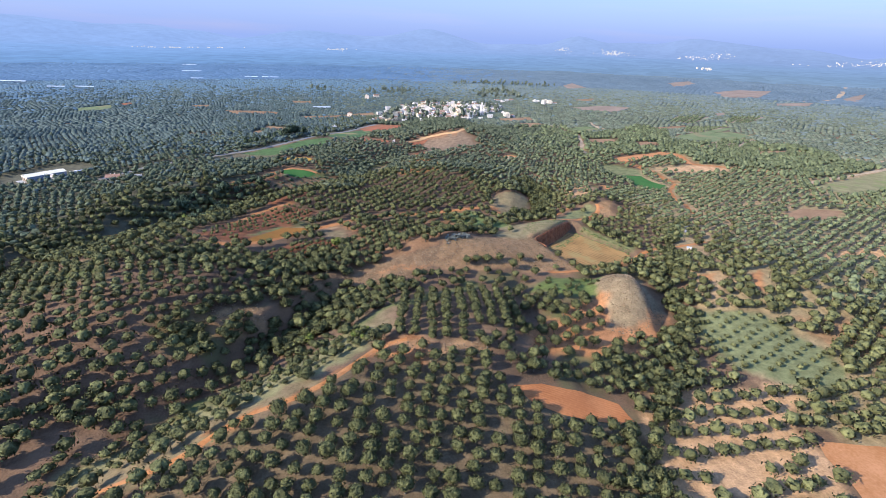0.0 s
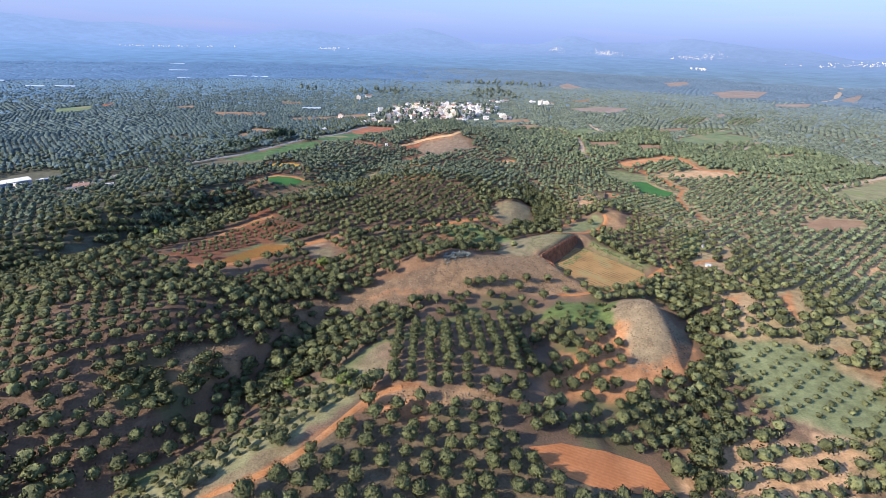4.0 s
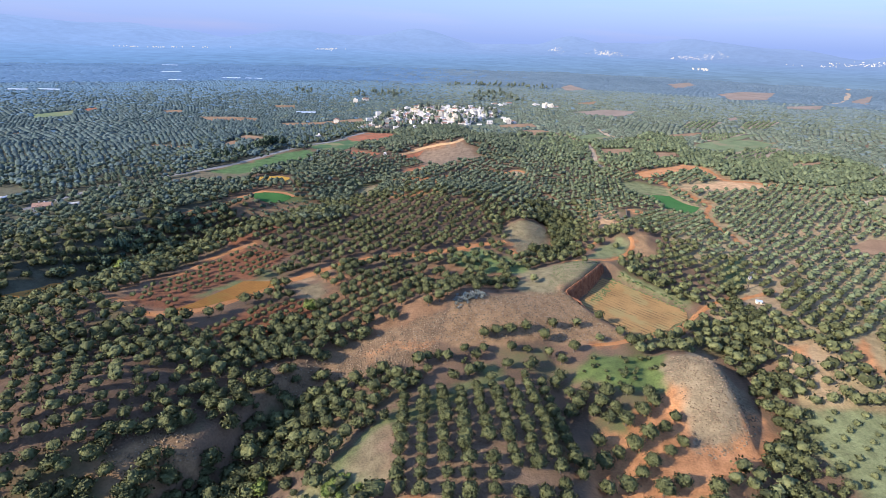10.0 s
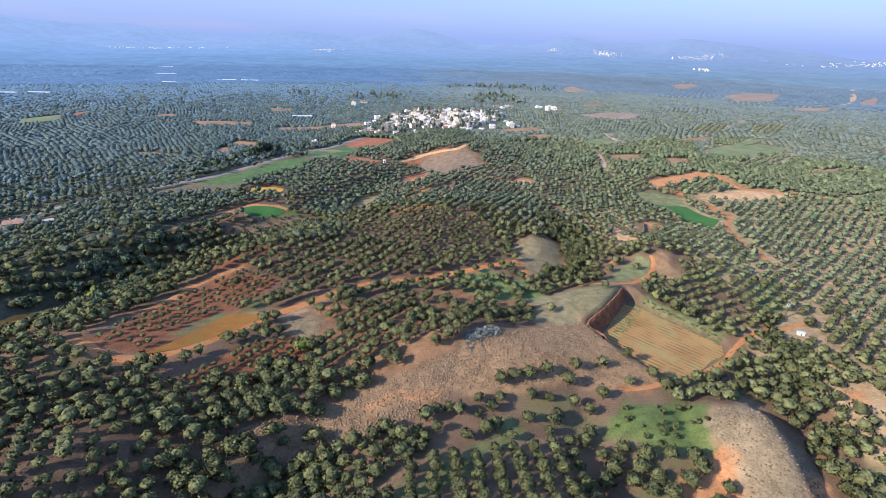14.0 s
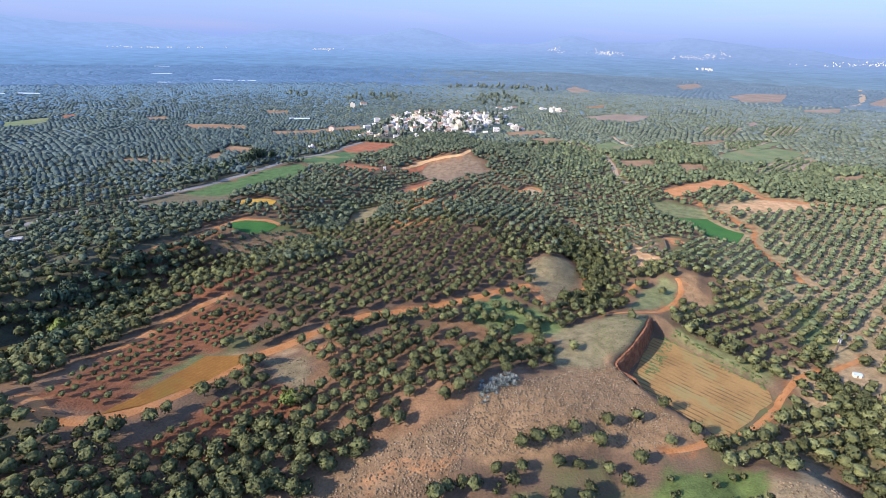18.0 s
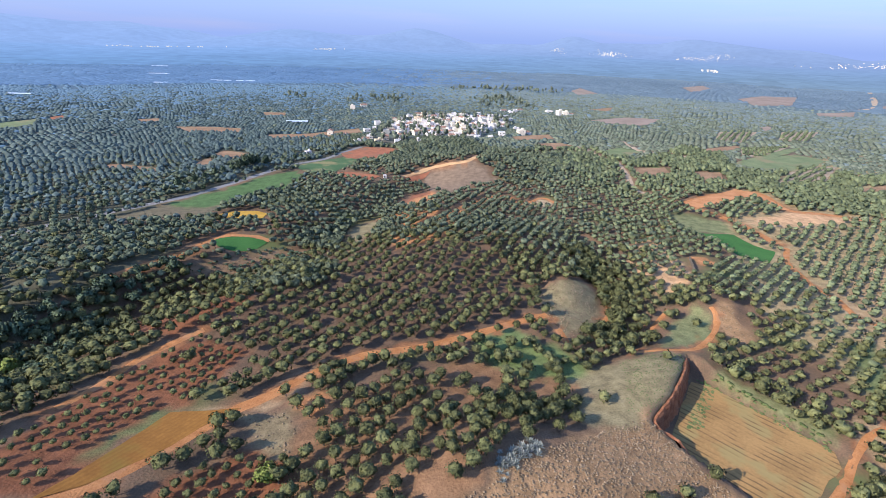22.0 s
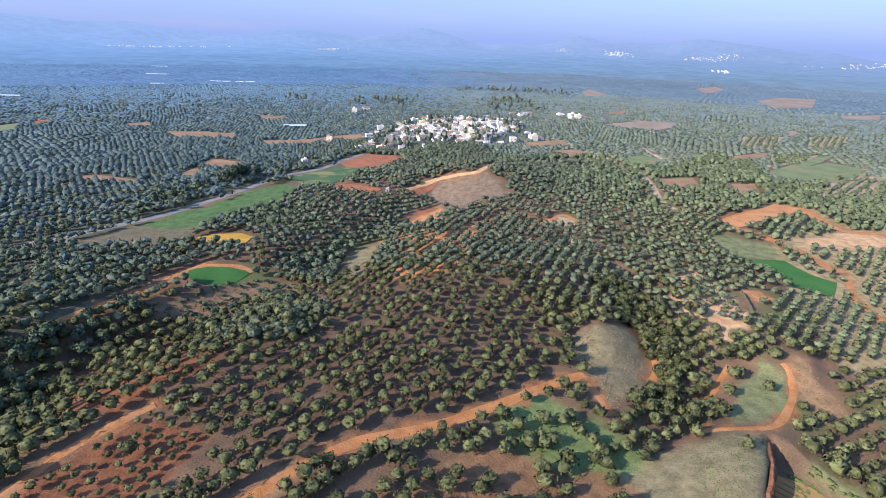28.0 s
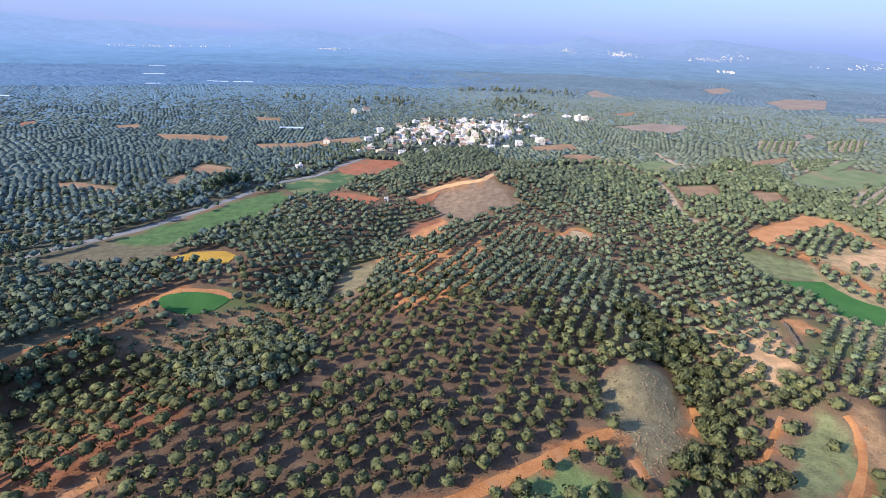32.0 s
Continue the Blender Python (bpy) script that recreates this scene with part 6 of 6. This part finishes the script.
for s in (-0.9, 0.9):
    part("post", pole_bm(s, 0, -0.5, s, 0, 9.0, 0.17, 0.12), M_wood, pole)
part("crossarm", box(bmesh.new(), -1.7, -0.1, 8.3, 1.7, 0.1, 8.5), M_grey, pole)
part("transformer", box(bmesh.new(), -0.7, -0.45, 5.2, 0.7, 0.45, 6.4), M_grey, pole)
pole.matrix_basis = pose(px, py, float(height(px, py)), 0, 0, 30)

# brushwood fence beside the red clearing
fence = tagged(new("boundary_wall"), "dark brushwood wall at the red clearing", "wall")
fa, fb = (150.4, 354.5), (143.3, 338.0)
for k in range(8):
    u, w_ = k / 8, (k + 0.96) / 8
    xa, ya, xb, yb = fa[0] + (fb[0] - fa[0]) * u, fa[1] + (fb[1] - fa[1]) * u, fa[0] + (fb[0] - fa[0]) * w_, fa[1] + (fb[1] - fa[1]) * w_
    bm = box(bmesh.new(), 0, -0.12, -0.5, math.hypot(xb - xa, yb - ya), 0.12, 1.9 + 0.15 * (k % 3))
    ob = part("panel", bm, M_wood, fence)
    ob.matrix_basis = pose(xa, ya, float(height(xa, ya)), 0, 0, math.degrees(math.atan2(yb - ya, xb - xa)))

# white film tunnels far out on the plain
for x, y, long, turn in ((-577, 1495, 50, 5), (-381, 1336, 45, 0), (-330, 1345, 40, 0), (-475, 1259, 30, 4), (-760, 1077, 60, -4), (-585, 1007, 34, 0), (-624, 990, 30, 4), (-119, 776, 26, 0), (-700, 1800, 45, 3)):
    g = tagged(new("greenhouse"), "long white film greenhouse tunnel on the plain", "greenhouse", "greenhouses")
    bm = bmesh.new()
    arc = [(2.6 * math.cos(t), 1.5 * math.sin(t)) for t in np.linspace(0, math.pi, 9)]
    ends = [[bm.verts.new((s * long / 2, a, h)) for a, h in arc] for s in (-1, 1)]
    for k in range(8):
        bm.faces.new((ends[0][k], ends[0][k + 1], ends[1][k + 1], ends[1][k]))
    part("film", bm, M_plastic, g)
    for e, s in zip((0, 1), (-1, 1)):
        bm = bmesh.new()
        bm.faces.new([bm.verts.new((s * (long / 2 - 0.05), a * 0.98, h * 0.98)) for a, h in arc])
        part("end_wall", bm, M_plastic, g)
    g.matrix_basis = pose(x, y, float(height(x, y)) + 1.5, 0, 0, turn)


# ---- the far distance: hazy plain and hills, a plain backdrop glowing in haze colours ----
def distance_material():
    m = bpy.data.materials.new("painted_haze_glow")
    m.use_nodes = True
    n, l = m.node_tree.nodes, m.node_tree.links
    b = n["Principled BSDF"]
    geo = n.new("ShaderNodeNewGeometry")
    ln = n.new("ShaderNodeVectorMath")
    ln.operation = "LENGTH"
    l.new(geo.outputs["Position"], ln.inputs[0])
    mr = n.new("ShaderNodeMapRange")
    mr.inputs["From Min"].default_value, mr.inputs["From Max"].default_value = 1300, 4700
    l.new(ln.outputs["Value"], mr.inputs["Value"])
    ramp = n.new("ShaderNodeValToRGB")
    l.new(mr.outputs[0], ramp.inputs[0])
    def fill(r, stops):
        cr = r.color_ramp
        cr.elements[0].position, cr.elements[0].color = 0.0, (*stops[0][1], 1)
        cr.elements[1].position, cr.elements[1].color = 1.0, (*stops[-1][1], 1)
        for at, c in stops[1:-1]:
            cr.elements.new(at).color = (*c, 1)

    # painted haze glow: deeper blue over the western plain, paler and browner over eastern hills
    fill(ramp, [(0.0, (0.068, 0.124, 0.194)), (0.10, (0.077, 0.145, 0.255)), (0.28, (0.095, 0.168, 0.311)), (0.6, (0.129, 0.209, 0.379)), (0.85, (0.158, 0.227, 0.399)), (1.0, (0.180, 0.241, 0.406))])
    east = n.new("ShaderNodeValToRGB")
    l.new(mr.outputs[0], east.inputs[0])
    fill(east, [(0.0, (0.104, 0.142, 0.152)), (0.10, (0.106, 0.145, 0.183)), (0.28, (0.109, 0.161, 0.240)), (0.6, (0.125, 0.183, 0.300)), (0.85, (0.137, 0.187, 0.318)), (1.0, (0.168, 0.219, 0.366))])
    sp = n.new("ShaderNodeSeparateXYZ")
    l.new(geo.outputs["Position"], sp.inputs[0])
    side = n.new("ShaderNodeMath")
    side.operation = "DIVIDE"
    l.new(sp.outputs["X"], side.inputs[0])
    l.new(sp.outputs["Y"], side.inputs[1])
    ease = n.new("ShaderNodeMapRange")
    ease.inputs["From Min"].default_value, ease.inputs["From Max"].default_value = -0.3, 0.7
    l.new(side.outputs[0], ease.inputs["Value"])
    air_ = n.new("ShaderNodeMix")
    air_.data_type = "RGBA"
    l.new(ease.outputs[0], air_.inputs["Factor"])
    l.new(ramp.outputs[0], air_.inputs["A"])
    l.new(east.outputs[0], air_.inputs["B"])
    # field pattern of the plain, fainter with distance
    ns = n.new("ShaderNodeTexNoise")
    ns.inputs["Scale"].default_value, ns.inputs["Detail"].default_value = 0.022, 8
    l.new(geo.outputs["Position"], ns.inputs["Vector"])
    plots = n.new("ShaderNodeTexVoronoi")
    plots.inputs["Scale"].default_value = 0.010
    l.new(geo.outputs["Position"], plots.inputs["Vector"])
    cs = n.new("ShaderNodeSeparateColor")
    l.new(plots.outputs["Color"], cs.inputs[0])
    both = n.new("ShaderNodeMath")
    both.operation, both.inputs[2].default_value = "MULTIPLY_ADD", -0.12
    both.inputs[1].default_value = 0.24
    l.new(cs.outputs[0], both.inputs[0])
    both2 = n.new("ShaderNodeMath")
    both2.operation = "ADD"
    l.new(both.outputs[0], both2.inputs[0])
    l.new(ns.outputs["Fac"], both2.inputs[1])
    fade = n.new("ShaderNodeMapRange")
    fade.inputs["To Min"].default_value, fade.inputs["To Max"].default_value = 1.0, 0.25
    l.new(mr.outputs[0], fade.inputs["Value"])
    r2 = n.new("ShaderNodeMapRange")
    r2.inputs["From Min"].default_value, r2.inputs["From Max"].default_value = 0.25, 0.75
    r2.inputs["To Min"].default_value, r2.inputs["To Max"].default_value = -0.22, 0.22
    l.new(both2.outputs[0], r2.inputs["Value"])
    amp = n.new("ShaderNodeMath")
    amp.operation, amp.inputs[2].default_value = "MULTIPLY_ADD", 1.0
    l.new(r2.outputs[0], amp.inputs[0])
    l.new(fade.outputs[0], amp.inputs[1])
    hs = n.new("ShaderNodeHueSaturation")
    l.new(amp.outputs[0], hs.inputs["Value"])
    l.new(air_.outputs["Result"], hs.inputs["Color"])
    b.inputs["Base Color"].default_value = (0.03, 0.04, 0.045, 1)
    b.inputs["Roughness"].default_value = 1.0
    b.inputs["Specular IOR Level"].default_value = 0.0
    # the haze is emitted by the surface itself, its colour set by distance
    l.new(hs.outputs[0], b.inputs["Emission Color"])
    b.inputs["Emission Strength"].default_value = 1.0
    return m


SAP = planted(in_area([(58, 191), (66, 196), (88, 194), (85, 184), (77, 175), (63, 178)], 4.2, 50), 0.32, 0.6, 51, margin=None)
scatter("saplings", [crown_shape(210 + k, 5, 50, 0.6, 2.0, 3.2) for k in range(3)], SAP, M_olive, "small saplings on the green grass", "saplings")
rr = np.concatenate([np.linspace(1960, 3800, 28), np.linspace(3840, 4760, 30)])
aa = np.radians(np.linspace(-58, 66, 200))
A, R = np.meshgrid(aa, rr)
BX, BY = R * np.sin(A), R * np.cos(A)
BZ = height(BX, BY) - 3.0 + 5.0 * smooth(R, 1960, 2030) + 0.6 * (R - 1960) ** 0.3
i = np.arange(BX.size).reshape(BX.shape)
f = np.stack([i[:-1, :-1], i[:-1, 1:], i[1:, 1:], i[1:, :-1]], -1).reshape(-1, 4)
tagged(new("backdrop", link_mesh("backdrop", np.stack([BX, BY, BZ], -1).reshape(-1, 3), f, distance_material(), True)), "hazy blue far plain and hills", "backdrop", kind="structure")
r = random.Random(40)
far_houses = bmesh.new()
for cx, cy, n, wide in ((1590, 3900, 70, 120), (1270, 4100, 25, 60), (2200, 3650, 60, 260), (-410, 3500, 25, 90), (3000, 3100, 90, 420), (1380, 2300, 16, 60), (-1400, 3400, 40, 300)):
    for k in range(n):
        x, y = cx + r.gauss(0, wide * 0.45), cy + r.gauss(0, 60)
        z = float(height(x, y)) + 10
        s = r.uniform(1.8, 3.6)
        box(far_houses, x - s, y - s * 0.6, z - 10, x + s, y + s * 0.6, z + s * 0.7)
ob = part("distant_towns", far_houses, M_cream, None)
tagged(ob, "tiny white houses of distant towns", "town", kind="stuff")
